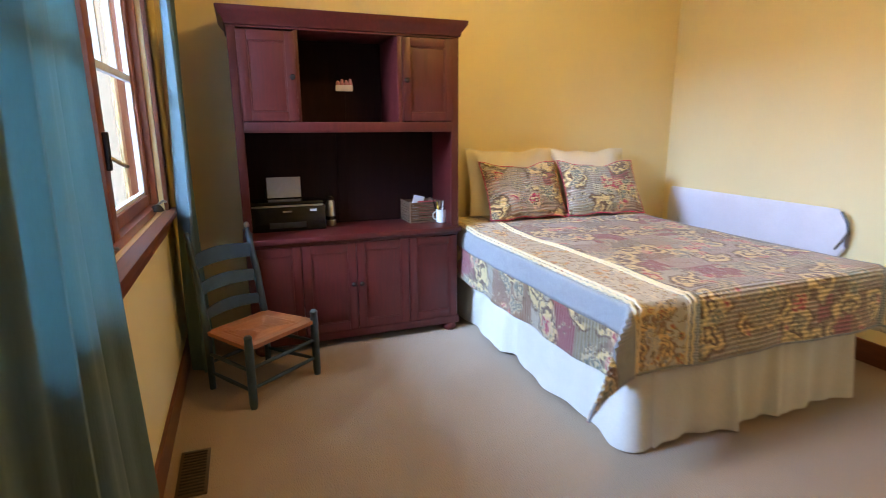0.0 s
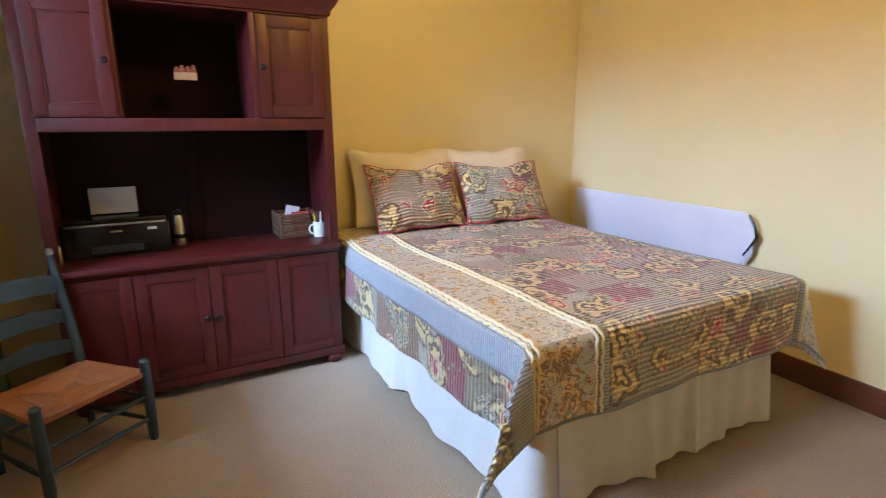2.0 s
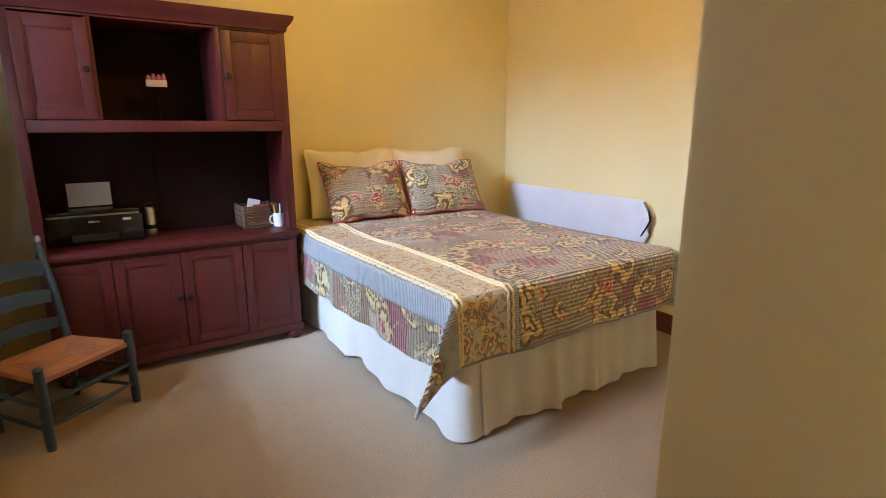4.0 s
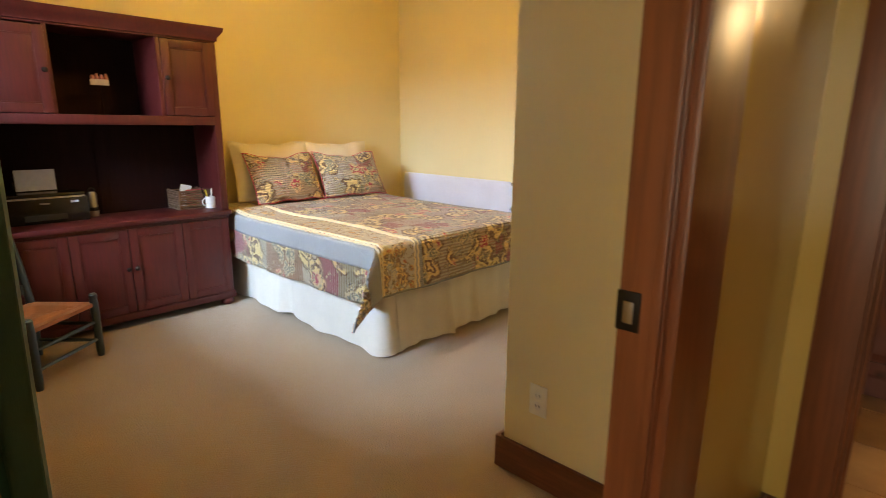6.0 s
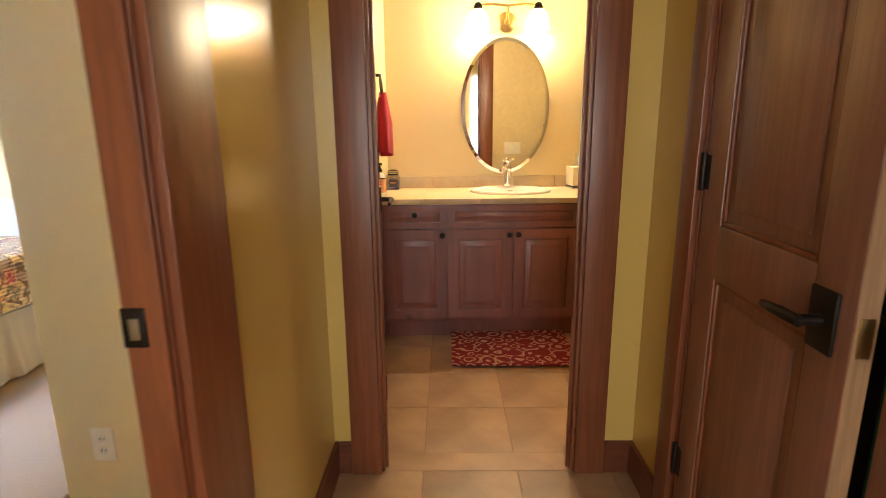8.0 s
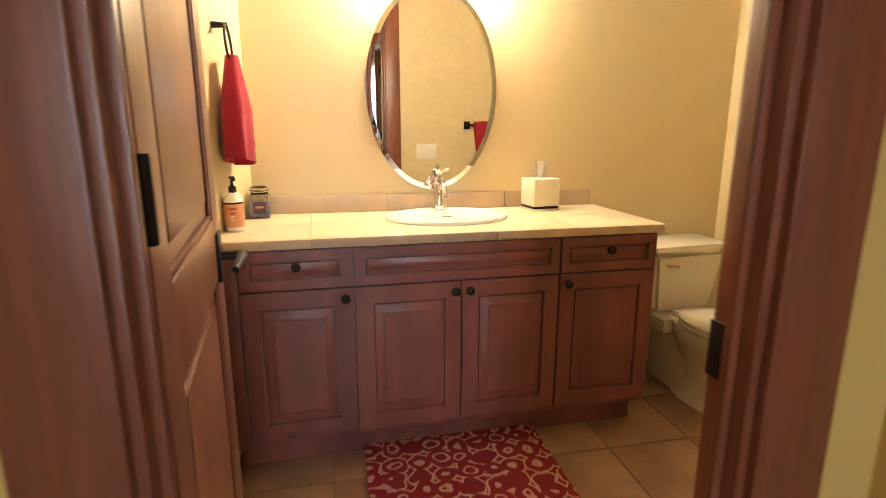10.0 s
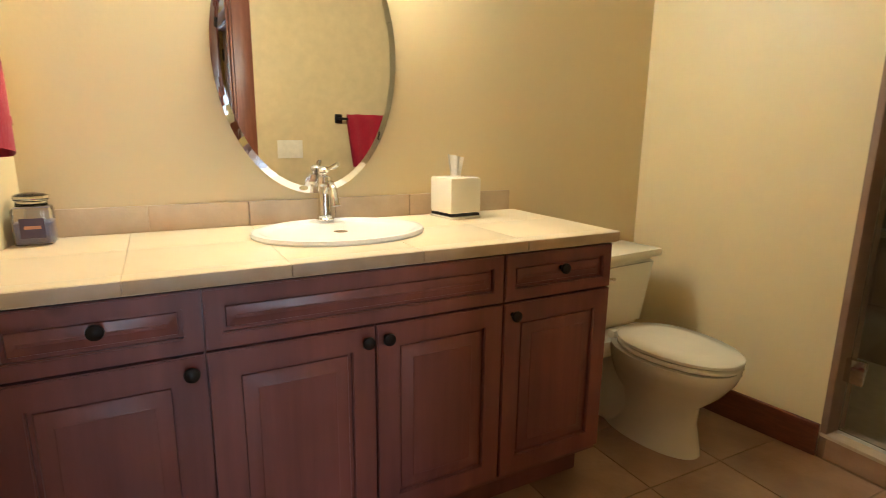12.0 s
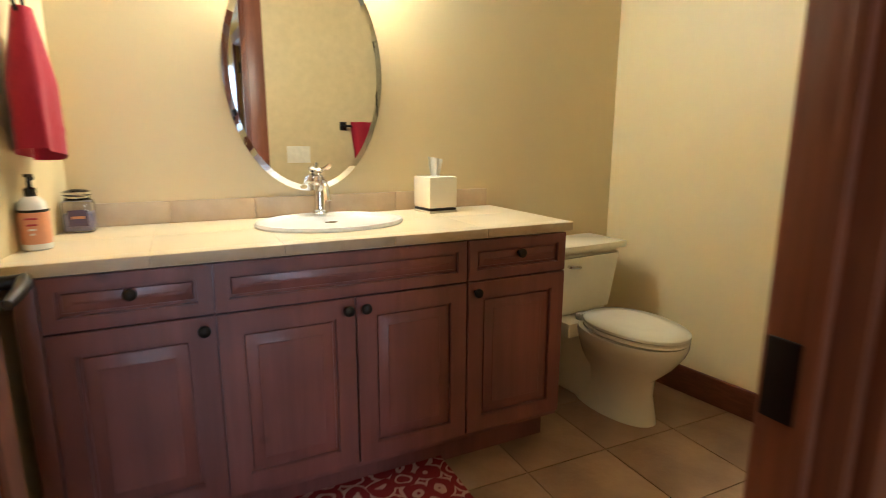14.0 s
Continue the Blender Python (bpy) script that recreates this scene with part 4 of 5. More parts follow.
orn = thing("ornament", (1.335, 4.13, 1.304), "small pink and white ornament on a dark stand", "ornament")
part("stand", lathe(bmesh.new(), [(0.03, 0), (0.03, 0.004), (0.003, 0.008), (0.003, 0.20)]), RED_SHADED, orn)
bm = B(-0.05, 0.05, -0.008, 0.008, 0.20, 0.235, 0.004)
part("body", bm, plain("cream_clay", (0.62, 0.52, 0.46), 0.6), orn)
for k, hgt in ((-0.036, 0.022), (-0.012, 0.03), (0.013, 0.026), (0.037, 0.032)):
    part("figure", lathe(bmesh.new(), [(0.011, 0.235), (0.012, 0.245), (0.007, 0.235 + hgt), (0.002, 0.238 + hgt)], (k, 0, 0), seg=10), plain("pink_clay", (0.46, 0.16, 0.16), 0.6), orn)
cord = thing("power_adapter", (0.735, 4.05, 0.69), "white power adapter with a cord on the hutch", "adapter")
part("plug", B(-0.012, 0.012, -0.02, 0.02, 0.0, 0.085, 0.006), WHITE, cord)


# ---- chair ----
def chair():
    FL, FR = Vector((0.692, 3.321, 0)), Vector((1.020, 3.581, 0))
    across = (FR - FL).normalized()
    back = Vector((-across.y, across.x, 0))
    c = thing("ladder_back_chair", ((FL.x + FR.x) / 2, (FL.y + FR.y) / 2, 0), "low dark teal ladder-back chair with a woven tan seat", "chair", rz=math.degrees(math.atan2(across.y, across.x)))
    W, D = (FR - FL).length, 0.345
    # local: x across, y towards the back, origin at the middle of the front feet
    w, wb = W / 2, W / 2 - 0.03
    for s in (-1, 1):
        part("front_leg", lathe(bmesh.new(), [(0.016, 0), (0.02, 0.03), (0.021, 0.30), (0.018, 0.34), (0.02, 0.355), (0.012, 0.365)], (s * w, 0, 0), seg=14), TEAL, c)
        pts = [(s * wb, D, 0), (s * wb, D, 0.30), (s * (wb - 0.002), D + 0.03, 0.52), (s * (wb - 0.004), D + 0.075, 0.735), (s * (wb - 0.004), D + 0.079, 0.755), (s * (wb - 0.004), D + 0.082, 0.77)]
        post = part("back_post", tube(bmesh.new(), pts, 0.019, 12, [0.016, 0.02, 0.019, 0.016, 0.010, 0.015]), TEAL, c)
        part("finial", lathe(bmesh.new(), [(0.008, 0.765), (0.014, 0.775), (0.015, 0.787), (0.008, 0.799), (0.002, 0.802)], (s * (wb - 0.004), D + 0.082, 0), seg=12), STEEL if s > 0 else TEAL, post, "worn pale finial" if s > 0 else "")
    for z, hh in ((0.385, 0.052), (0.515, 0.058), (0.65, 0.07)):
        yb = D + 0.004 + (z - 0.30) * 0.155
        def f(a, b, z=z, hh=hh, yb=yb):
            x = -wb + 0.006 + a * (2 * wb - 0.012)
            bow = 1 - (2 * a - 1) ** 2
            return Vector((x, yb + 0.03 * bow, z - hh / 2 + b * hh + (0.018 * bow if b > 0.5 else 0.006 * bow)))
        part("slat", sheet(14, 4, f, 0.01), TEAL, c)
    for y0, y1, x0, x1, z in ((0, 0, -w, w, 0.10), (0, 0, -w, w, 0.20), (0, D, -w, -wb, 0.09), (0, D, w, wb, 0.09), (0, D, -w, -wb, 0.19), (0, D, w, wb, 0.19), (D, D, -wb, wb, 0.14)):
        part("stretcher", tube(bmesh.new(), [(x0, y0, z), ((x0 + x1) / 2, (y0 + y1) / 2, z), (x1, y1, z)], 0.01, 8, [0.008, 0.011, 0.008]), TEAL, c)

    def seat(a, b):
        ww = w + (wb - w) * b
        edge = max(abs(2 * a - 1), abs(2 * b - 1))
        return Vector(((2 * a - 1) * (ww + 0.008), b * (D + 0.005) - 0.008, 0.312 - 0.016 * (1 - edge) + 0.0035 * math.sin(60 * edge)))
    st = part("seat", sheet(36, 36, seat, 0.02), RUSH, c, "woven tan seat")


chair()


# ---- bed ----
BXL, BXR2, BY0, BY1, BZ = 2.055, 3.445, 2.375, 4.27, 0.66


def bed():
    b = thing("bed", ((BXL + BXR2) / 2, (BY0 + BY1) / 2, 0), "double bed with a mattress and box base under a quilt", "bed")
    b.matrix_world = Matrix.Identity(4)
    part("box_base", B(BXL + 0.06, BXR2 - 0.05, BY0 + 0.05, BY1, 0.16, 0.40, 0.02), LINEN, b)
    part("mattress", B(BXL + 0.03, BXR2 - 0.03, BY0 + 0.03, BY1, 0.41, BZ - 0.012, 0.05), LINEN, b)
    for x in (BXL + 0.3, BXR2 - 0.3):
        for y in (BY0 + 0.35, BY1 - 0.2):
            part("leg", lathe(bmesh.new(), [(0.02, 0), (0.028, 0.02), (0.03, 0.159)], (x, y, 0), seg=12), DOOR, b)


bed()


def skirt():
    s = thing("bed_skirt", (2.7, 2.4, 0), "white cloth bed skirt hanging in soft folds to the carpet", "bed skirt")
    s.matrix_world = Matrix.Identity(4)
    rnd = random.Random(4)
    def side(name, p, q, out, n, pleats):
        p, q, out = Vector(p), Vector(q), Vector(out)
        ph = rnd.random() * 6
        def f(a, b):
            z = 0.42 - b * 0.408
            base = p.lerp(q, a)
            amp = 0.003 + 0.013 * b
            k = math.sin(a * pleats * 6.28 + ph) + 0.5 * math.sin(a * pleats * 2.7 * 6.28 + 1.3 * ph)
            drop = 0.005 * max(0, math.sin(a * 9 + ph)) * b
            for c in (0.36, 0.58):
                k += 1.6 * math.exp(-((a - c) / 0.018) ** 2)
            return base + out * (amp * k + 0.03 * b) + Vector((0, 0, z + drop))
        part(name, sheet(n, 10, f, 0.002), SKIRT, s)
    # the side panel wraps round the corner and leaves a slit before the foot panel
    def wrap(a):
        run, bend = BY1 - BY0 - 0.085, 0.063
        d = a * (run + bend + 0.085)
        if d < run:
            return Vector((BXL + 0.055, BY1 - d, 0)), Vector((-1, 0, 0))
        if d < run + bend:
            th = (d - run) / 0.04
            return Vector((BXL + 0.095 - 0.04 * math.cos(th), BY0 + 0.085 - 0.04 * math.sin(th), 0)), Vector((-math.cos(th), -math.sin(th), 0))
        return Vector((BXL + 0.095 + d - run - bend, BY0 + 0.045, 0)), Vector((0, -1, 0))
    def left(a, b):
        base, out = wrap(a)
        k = math.sin(a * 21 + 0.6) + 0.5 * math.sin(a * 47 + 2) + 1.8 * math.exp(-((a - 0.42) / 0.02) ** 2) - 0.9 * math.exp(-((a - 0.46) / 0.02) ** 2)
        return base + out * ((0.003 + 0.012 * b) * k + 0.03 * b) + Vector((0, 0, 0.42 - b * 0.408 + 0.012 * b * math.exp(-((a - 0.44) / 0.05) ** 2)))
    part("left_panel", sheet(150, 10, left, 0.002), SKIRT, s)
    side("foot_panel", (BXL + 0.14, BY0 + 0.048, 0), (BXR2 - 0.045, BY0 + 0.045, 0), (0, -1, 0), 110, 3)
    side("right_panel", (BXR2 - 0.045, BY0 + 0.06, 0), (BXR2 - 0.045, BY1, 0), (1, 0, 0), 90, 4)


skirt()

DROP_L, DROP_F, DROP_R = 0.36, 0.30, 0.34


def drape(s, t, lift=0.0):
    """Where the quilt's cloth lies; s across from the left hem, t along from the foot hem, in metres."""
    L, W = BY1 - BY0, BXR2 - BXL
    a = max(0.0, DROP_L - s)
    c = max(0.0, s - DROP_L - W)
    f = max(0.0, DROP_F - t)
    x = min(max(BXL + s - DROP_L, BXL), BXR2)
    y = BY0 + max(0.0, t - DROP_F)
    z = BZ
    # round the mattress edge
    def over(d):
        r = 0.035
        if d < r * 1.57:
            th = d / r
            return r * math.sin(th) - r * 0.0, r * (1 - math.cos(th))
        return r, r + d - r * 1.57
    side, sgn = (a, -1) if a else (c, 1)
    if side and f:
        # the corner hangs as a folded flap that leans out from the bed
        rr = math.hypot(side, f)
        o, dz = over(rr)
        ph = math.atan2(side, f)
        lean = (0.74 if sgn < 0 else 0.45) * (ph if ph < math.pi / 4 else math.pi / 2 - ph)
        outw = dz * math.sin(lean) * (1 + 0.10 * math.sin(rr * 14))
        x += sgn * (o * math.sin(ph) + (0.97 if sgn < 0 else 0.8) * outw + 0.03 * dz * math.sin(ph) ** 2)
        y -= o * math.cos(ph) + (0.28 if sgn < 0 else 0.5) * outw + 0.04 * dz * math.cos(ph) ** 2 + 0.010 * math.sin(s * 9 + 1) * dz / 0.3 * math.cos(ph) ** 2
        z -= dz * math.cos(lean)
    elif side:
        o, dz = over(side)
        x += sgn * (o * 0.8 + 0.03 * dz + 0.010 * math.sin(t * 11) * dz / 0.3 + 0.006 * math.sin(t * 23 + 1) * dz / 0.3)
        z -= dz
    elif f:
        o, dz = over(f)
        y -= o + 0.04 * dz + 0.010 * math.sin(s * 9 + 1) * dz / 0.3 + 0.005 * math.sin(s * 21) * dz / 0.3
        z -= dz
    else:
        z += 0.006 * math.sin(s * 7.3 + 1) * math.sin(t * 5.1) + 0.003 * math.sin(s * 17) * math.sin(t * 13 + 2)
    head = max(0.0, t - (DROP_F + L - 0.5))
    z += 0.02 * min(1, head / 0.2)
    return Vector((x, y, z + lift))


def quilt():
    q = thing("quilt", (2.7, 2.4, BZ), "patchwork quilt in printed reds, golds and greys with a paisley border", "quilt")
    q.matrix_world = Matrix.Identity(4)
    W, L = BXR2 - BXL + DROP_L + DROP_R, BY1 - BY0 + DROP_F

    def region(name, s0, s1, t0, t1, material, label, lift=0.0):
        nu, nv = max(2, int((s1 - s0) / 0.016)), max(2, int((t1 - t0) / 0.02))
        bm = sheet(nu, nv, lambda a, b: drape(s0 + (s1 - s0) * a, t0 + (t1 - t0) * b, lift), 0.0, lambda a, b: (s0 + (s1 - s0) * a, t0 + (t1 - t0) * b))
        bmesh.ops.recalc_face_normals(bm, faces=bm.faces)
        if sum(fc.normal.z for fc in bm.faces) < 0:
            bmesh.ops.reverse_faces(bm, faces=bm.faces)
        ob = part(name, bm, material, q, label)
        so = ob.modifiers.new("thickness", "SOLIDIFY")
        so.thickness, so.offset = 0.008, -1
        return ob
    A, Bb = DROP_L, DROP_L + 0.235
    region("patch_hem", 0.0, 0.20, 0.0, L, QUILT, "patchwork hem")
    region("stripe_border", 0.20, A - 0.035, 0.0, L, TICKING, "grey-blue ticking stripe")
    region("paisley_border", A - 0.035, Bb, 0.0, L, PAISLEY, "pale paisley print border")
    region("inner_stripe", Bb, Bb + 0.045, 0.0, L, TICKING, "grey striped strip")
    region("centre_field", Bb + 0.045, W - 0.36, 0.0, L, QUILT, "patchwork centre")
    region("inner_stripe", W - 0.36, W - 0.31, 0.0, L, TICKING, "grey striped strip")
    region("paisley_border", W - 0.31, W, 0.0, L, PAISLEY, "pale paisley print border")
    for s in (A - 0.006, A - 0.026, Bb - 0.010, Bb + 0.014, W - 0.30):
        n = 150
        pts = [drape(s + 0.004 * math.sin(i * 1.9), 0.004 + (L - 0.01) * i / n, 0.003) for i in range(n + 1)]
        part("cord", tube(bmesh.new(), pts, 0.0062, 6), CORD, q, "twisted gold cord")
    for t in (0.005,):
        pts = [drape(W * i / 120, t, 0.0) for i in range(121)]
        part("hem_binding", tube(bmesh.new(), pts, 0.006, 6), TICKING, q)


quilt()


def pillow(name, at, w, hgt, d, lean, rz, material, label, flange=0.0, sag=0.0):
    p = thing(name, at, label, "pillow", "pillows on the bed", rz)
    def f(a, b):
        u, v = 2 * a - 1, 2 * b - 1
        edge = (1 - abs(u) ** 2.6) * (1 - abs(v) ** 2.6)
        th = d / 2 * max(0.0, edge) ** 0.55
        pin = 1 - 0.05 * (1 - abs(u)) * 0 - 0.045 * (1 - v * v)
        x = u * w / 2 * (1 - 0.05 * (1 - v * v))
        z = (v * (1 - 0.06 * (1 - u * u)) + 1) * hgt / 2
        z += -sag * (v + 1) / 2 * (math.cos(u * 3.1 * 1.0) * 0.5 + 0.5) + 0.006 * math.sin(u * 8 + v * 3)
        return x, z, th
    def front(a, b):
        x, z, th = f(a, b)
        return Vector((x, -th - 0.004 * math.sin(x * 40) * (th > 0.01), z))
    def rear(a, b):
        x, z, th = f(a, b)
        return Vector((x, th, z))
    uvf = lambda a, b: (a * w + at[0], b * hgt + at[1])
    bm = sheet(30, 24, front, 0, uvf)
    b2 = sheet(30, 24, rear, 0, uvf)
    tmp = bpy.data.meshes.new("tmp")
    b2.to_mesh(tmp)
    b2.free()
    bm.from_mesh(tmp)
    bpy.data.meshes.remove(tmp)
    bmesh.ops.remove_doubles(bm, verts=bm.verts, dist=0.0008)
    cover = part("cover", bm, material, p)
    cover.rotation_euler = (radians(-lean), 0, 0)
    pts = []
    for k in range(80):
        a = k / 80 * 4
        s, r = int(a), a - int(a)
        uv = ((r, 0), (1, r), (1 - r, 1), (0, 1 - r))[s]
        pts.append(front(*uv))
    pts.append(pts[0])
    pp = part("piping", tube(bmesh.new(), pts, 0.004, 6), material, cover)
    return p


pillow("pillow", (2.51, 4.165, BZ + 0.035), 0.68, 0.465, 0.17, 13, 0, LINEN, "ivory pillow standing against the wall", sag=0.014)
pillow("pillow", (3.145, 4.165, BZ + 0.035), 0.65, 0.455, 0.17, 13, -1, LINEN, "ivory pillow standing against the wall", sag=0.014)
pillow("quilted_pillow", (2.53, 3.975, BZ + 0.03), 0.60, 0.42, 0.16, 28, 2, PILLOWQ, "quilted patchwork pillow leaning on an ivory one", sag=0.035)
pillow("quilted_pillow", (3.125, 3.935, BZ + 0.03), 0.61, 0.42, 0.16, 30, -4, PILLOWQ, "quilted patchwork pillow leaning beside its twin", sag=0.035)


def ironing_board():
    o = thing("ironing_board", (3.93, 3.4, 0), "ironing board with a lilac-white cover standing on edge by the wall", "ironing board")
    o.matrix_world = Matrix.Identity(4)
    def f(a, b):
        y = 2.80 + a * 1.42
        th = 2 * math.pi * b
        taper = min(1.0, 0.35 + a * 16)
        return Vector((3.875 + (y - 2.85) * 0.056 + 0.022 * math.cos(th), y, 0.672 + 0.158 * taper * math.sin(th)))
    bm = sheet(40, 28, f)
    part("cover", bm, LILAC, o)
    part("tip_bracket", tube(bmesh.new(), [(3.862, 2.85, 0.60), (3.852, 2.81, 0.66), (3.852, 2.785, 0.71), (3.854, 2.80, 0.76), (3.856, 2.84, 0.82)], 0.007, 8), BLACK, o, "dark metal bracket")
    part("foot_rail", tube(bmesh.new(), [(3.87, 2.85, 0.62), (3.875, 2.95, 0.02), (3.935, 4.0, 0.02), (3.935, 4.1, 0.6)], 0.01, 8), STEEL, o)


ironing_board()

# ---- small fixtures of the bedroom ----
cl = thing("ceiling_lamp", (2.10, 2.75, CEIL_Z), "flush frosted glass ceiling lamp giving warm light", "ceiling lamp")
part("canopy", lathe(bmesh.new(), [(0.13, 0.0), (0.13, -0.02), (0.12, -0.03)]), BRONZE, cl)
dome = part("dome", lathe(bmesh.new(), [(0.125, -0.03), (0.15, -0.06), (0.14, -0.10), (0.09, -0.135), (0.02, -0.15)]), BULB2, cl, "lit frosted glass dome")
dome.visible_shadow = False

v = thing("floor_vent", (0.462, 2.895, 0.0), "brown metal floor register set in the carpet", "vent")
part("frame", B(-0.055, 0.055, -0.15, 0.15, 0.0, 0.006, 0.002), plain("brown_metal", (0.10, 0.065, 0.04), 0.5, 0.4), v)
for k in range(14):
    part("slat", B(-0.043, 0.043, -0.135 + k * 0.02, -0.128 + k * 0.02, 0.0062, 0.009, 0.001), plain("dark_slat_metal", (0.03, 0.022, 0.016), 0.5, 0.4) if k == 0 else bpy.data.materials["dark_slat_metal"], v)


def outlet(at, name, label, normal, gangs=1):
    o = thing(name, at, label, "outlet", rz=normal)
    w = 0.035 + 0.023 * (gangs - 1)
    part("cover_plate", B(-w, w, -0.006, 0, -0.0575, 0.0575, 0.003), PLATE, o)
    for g in range(gangs):
        x = (g - (gangs - 1) / 2) * 0.046
        if name == "wall_outlet":
            for z in (-0.02, 0.02):
                s = part("socket", lathe(bmesh.new(), [(0.015, 0.0), (0.015, 0.002)], (x, -0.0065, z), "Y", 16), WHITE, o)
                part("slot", B(x - 0.007, x - 0.005, -0.0075, -0.0064, z - 0.004, z + 0.005), BLACK, s)
                part("slot", B(x + 0.005, x + 0.007, -0.0075, -0.0064, z - 0.004, z + 0.005), BLACK, s)
        else:
            part("rocker", B(x - 0.016, x + 0.016, -0.0095, -0.006, -0.033, 0.033, 0.002), PLATE, o)
    return o


outlet((XS, 1.187, 0.33), "wall_outlet", "cream wall outlet above the baseboard", -90)
outlet((BX1, -0.67, 1.07), "light_switch", "cream triple light switch by the door", 90, 3)


# ---- bathroom ----
VX, VXB, VY0, VY1 = 3.395, BXM - 0.004, -1.07, 0.545


def raised_front(name, parent, y0, y1, z0, z1, knob=None, frame=0.05):
    bm = bmesh.new()
    t = 0.02
    x0, x1 = VX - t, VX - 0.001
    loops = []
    for e, x in ((0, x1), (0, x0), (frame, x0), (frame, x1)):
        loops.append([bm.verts.new((x, yy, zz)) for yy, zz in ((y0 + e, z0 + e), (y1 - e, z0 + e), (y1 - e, z1 - e), (y0 + e, z1 - e))])
    for p, q in zip(loops, loops[1:] + loops[:1]):
        for k in range(4):
            bm.faces.new((p[k], p[(k + 1) % 4], q[(k + 1) % 4], q[k]))
    rim = [e for e in bm.edges if any(e.verts[0] in lp and e.verts[1] in lp for lp in loops[1:3])]
    bmesh.ops.bevel(bm, geom=rim, offset=0.003, segments=2, affect="EDGES")
    d = part(name, bm, VANITY, parent)
    # flat groove along the frame, then a sloped border up to the raised field
    bm = bmesh.new()
    box(bm, x0 + 0.013, x1, y0 + frame - 0.003, y1 - frame + 0.003, z0 + frame - 0.003, z1 - frame + 0.003)
    g = min(0.008, (z1 - z0 - 2 * frame) * 0.12)
    m = min(0.032, (z1 - z0 - 2 * frame) * 0.30)
    rims = []
    for inset, x in ((g, x0 + 0.0132), (g + 0.002, x0 + 0.009), (g + m, x0 + 0.003), (g + m + 0.002, x0 + 0.001)):
        e = frame + inset
        rims.append([bm.verts.new((x, yy, zz)) for yy, zz in ((y0 + e, z0 + e), (y1 - e, z0 + e), (y1 - e, z1 - e), (y0 + e, z1 - e))])
    for p, q in zip(rims, rims[1:]):
        for k in range(4):
            bm.faces.new((p[k], p[(k + 1) % 4], q[(k + 1) % 4], q[k]))
    bm.faces.new(rims[-1])
    bm.faces.new(rims[0][::-1])
    part("raised_panel", bm, VANITY, d)
    if knob:
        k = lathe(bmesh.new(), [(0.007, 0), (0.006, 0.012), (0.013, 0.016), (0.0165, 0.022), (0.0155, 0.028), (0.008, 0.033), (0.002, 0.034)], (0, 0, 0), "X", 16)
        for vv in k.verts:
            vv.co = Vector((x0 - vv.co.x, vv.co.y + knob[0], vv.co.z + knob[1]))
        part("knob", k, BRONZE, d, "dark bronze knob")


def vanity():
    v = thing("vanity", (VX, (VY0 + VY1) / 2, 0), "red-brown stained wood vanity with raised panel doors and drawers", "vanity")
    v.matrix_world = Matrix.Identity(4)
    part("carcass", B(VX, VXB, VY0, VY1, 0.12, 0.842, 0.002), VANITY, v)
    part("toe_kick", B(VX + 0.075, VXB, VY0 + 0.01, VY1, 0.0, 0.1195), VANITY, v)
    s1, s2, s3 = 0.116, -0.274, -0.660
    g = 0.0025
    raised_front("drawer_front", v, s1 + g, VY1 - 0.05, 0.703, 0.840, ((s1 + VY1 - 0.05) / 2, 0.786), 0.036)
    raised_front("drawer_front", v, s3 + g, s1 - g, 0.703, 0.840, None, 0.036)
    raised_front("drawer_front", v, VY0 + 0.004, s3 - g, 0.703, 0.840, (-0.86, 0.786), 0.036)
    raised_front("door", v, s1 + g, VY1 - 0.05, 0.145, 0.697, (s1 + 0.03, 0.664), 0.06)
    raised_front("door", v, s2 + g, s1 - g, 0.145, 0.697, (s2 + 0.027, 0.664), 0.06)
    raised_front("door", v, s3 + g, s2 - g, 0.145, 0.697, (s2 - 0.027, 0.664), 0.06)
    raised_front("door", v, VY0 + 0.004, s3 - g, 0.145, 0.697, (s3 - 0.03, 0.664), 0.06)
    part("end_stile", B(VX - 0.019, VX - 0.001, VY1 - 0.048, VY1 - 0.002, 0.125, 0.840, 0.003), VANITY, v)


vanity()


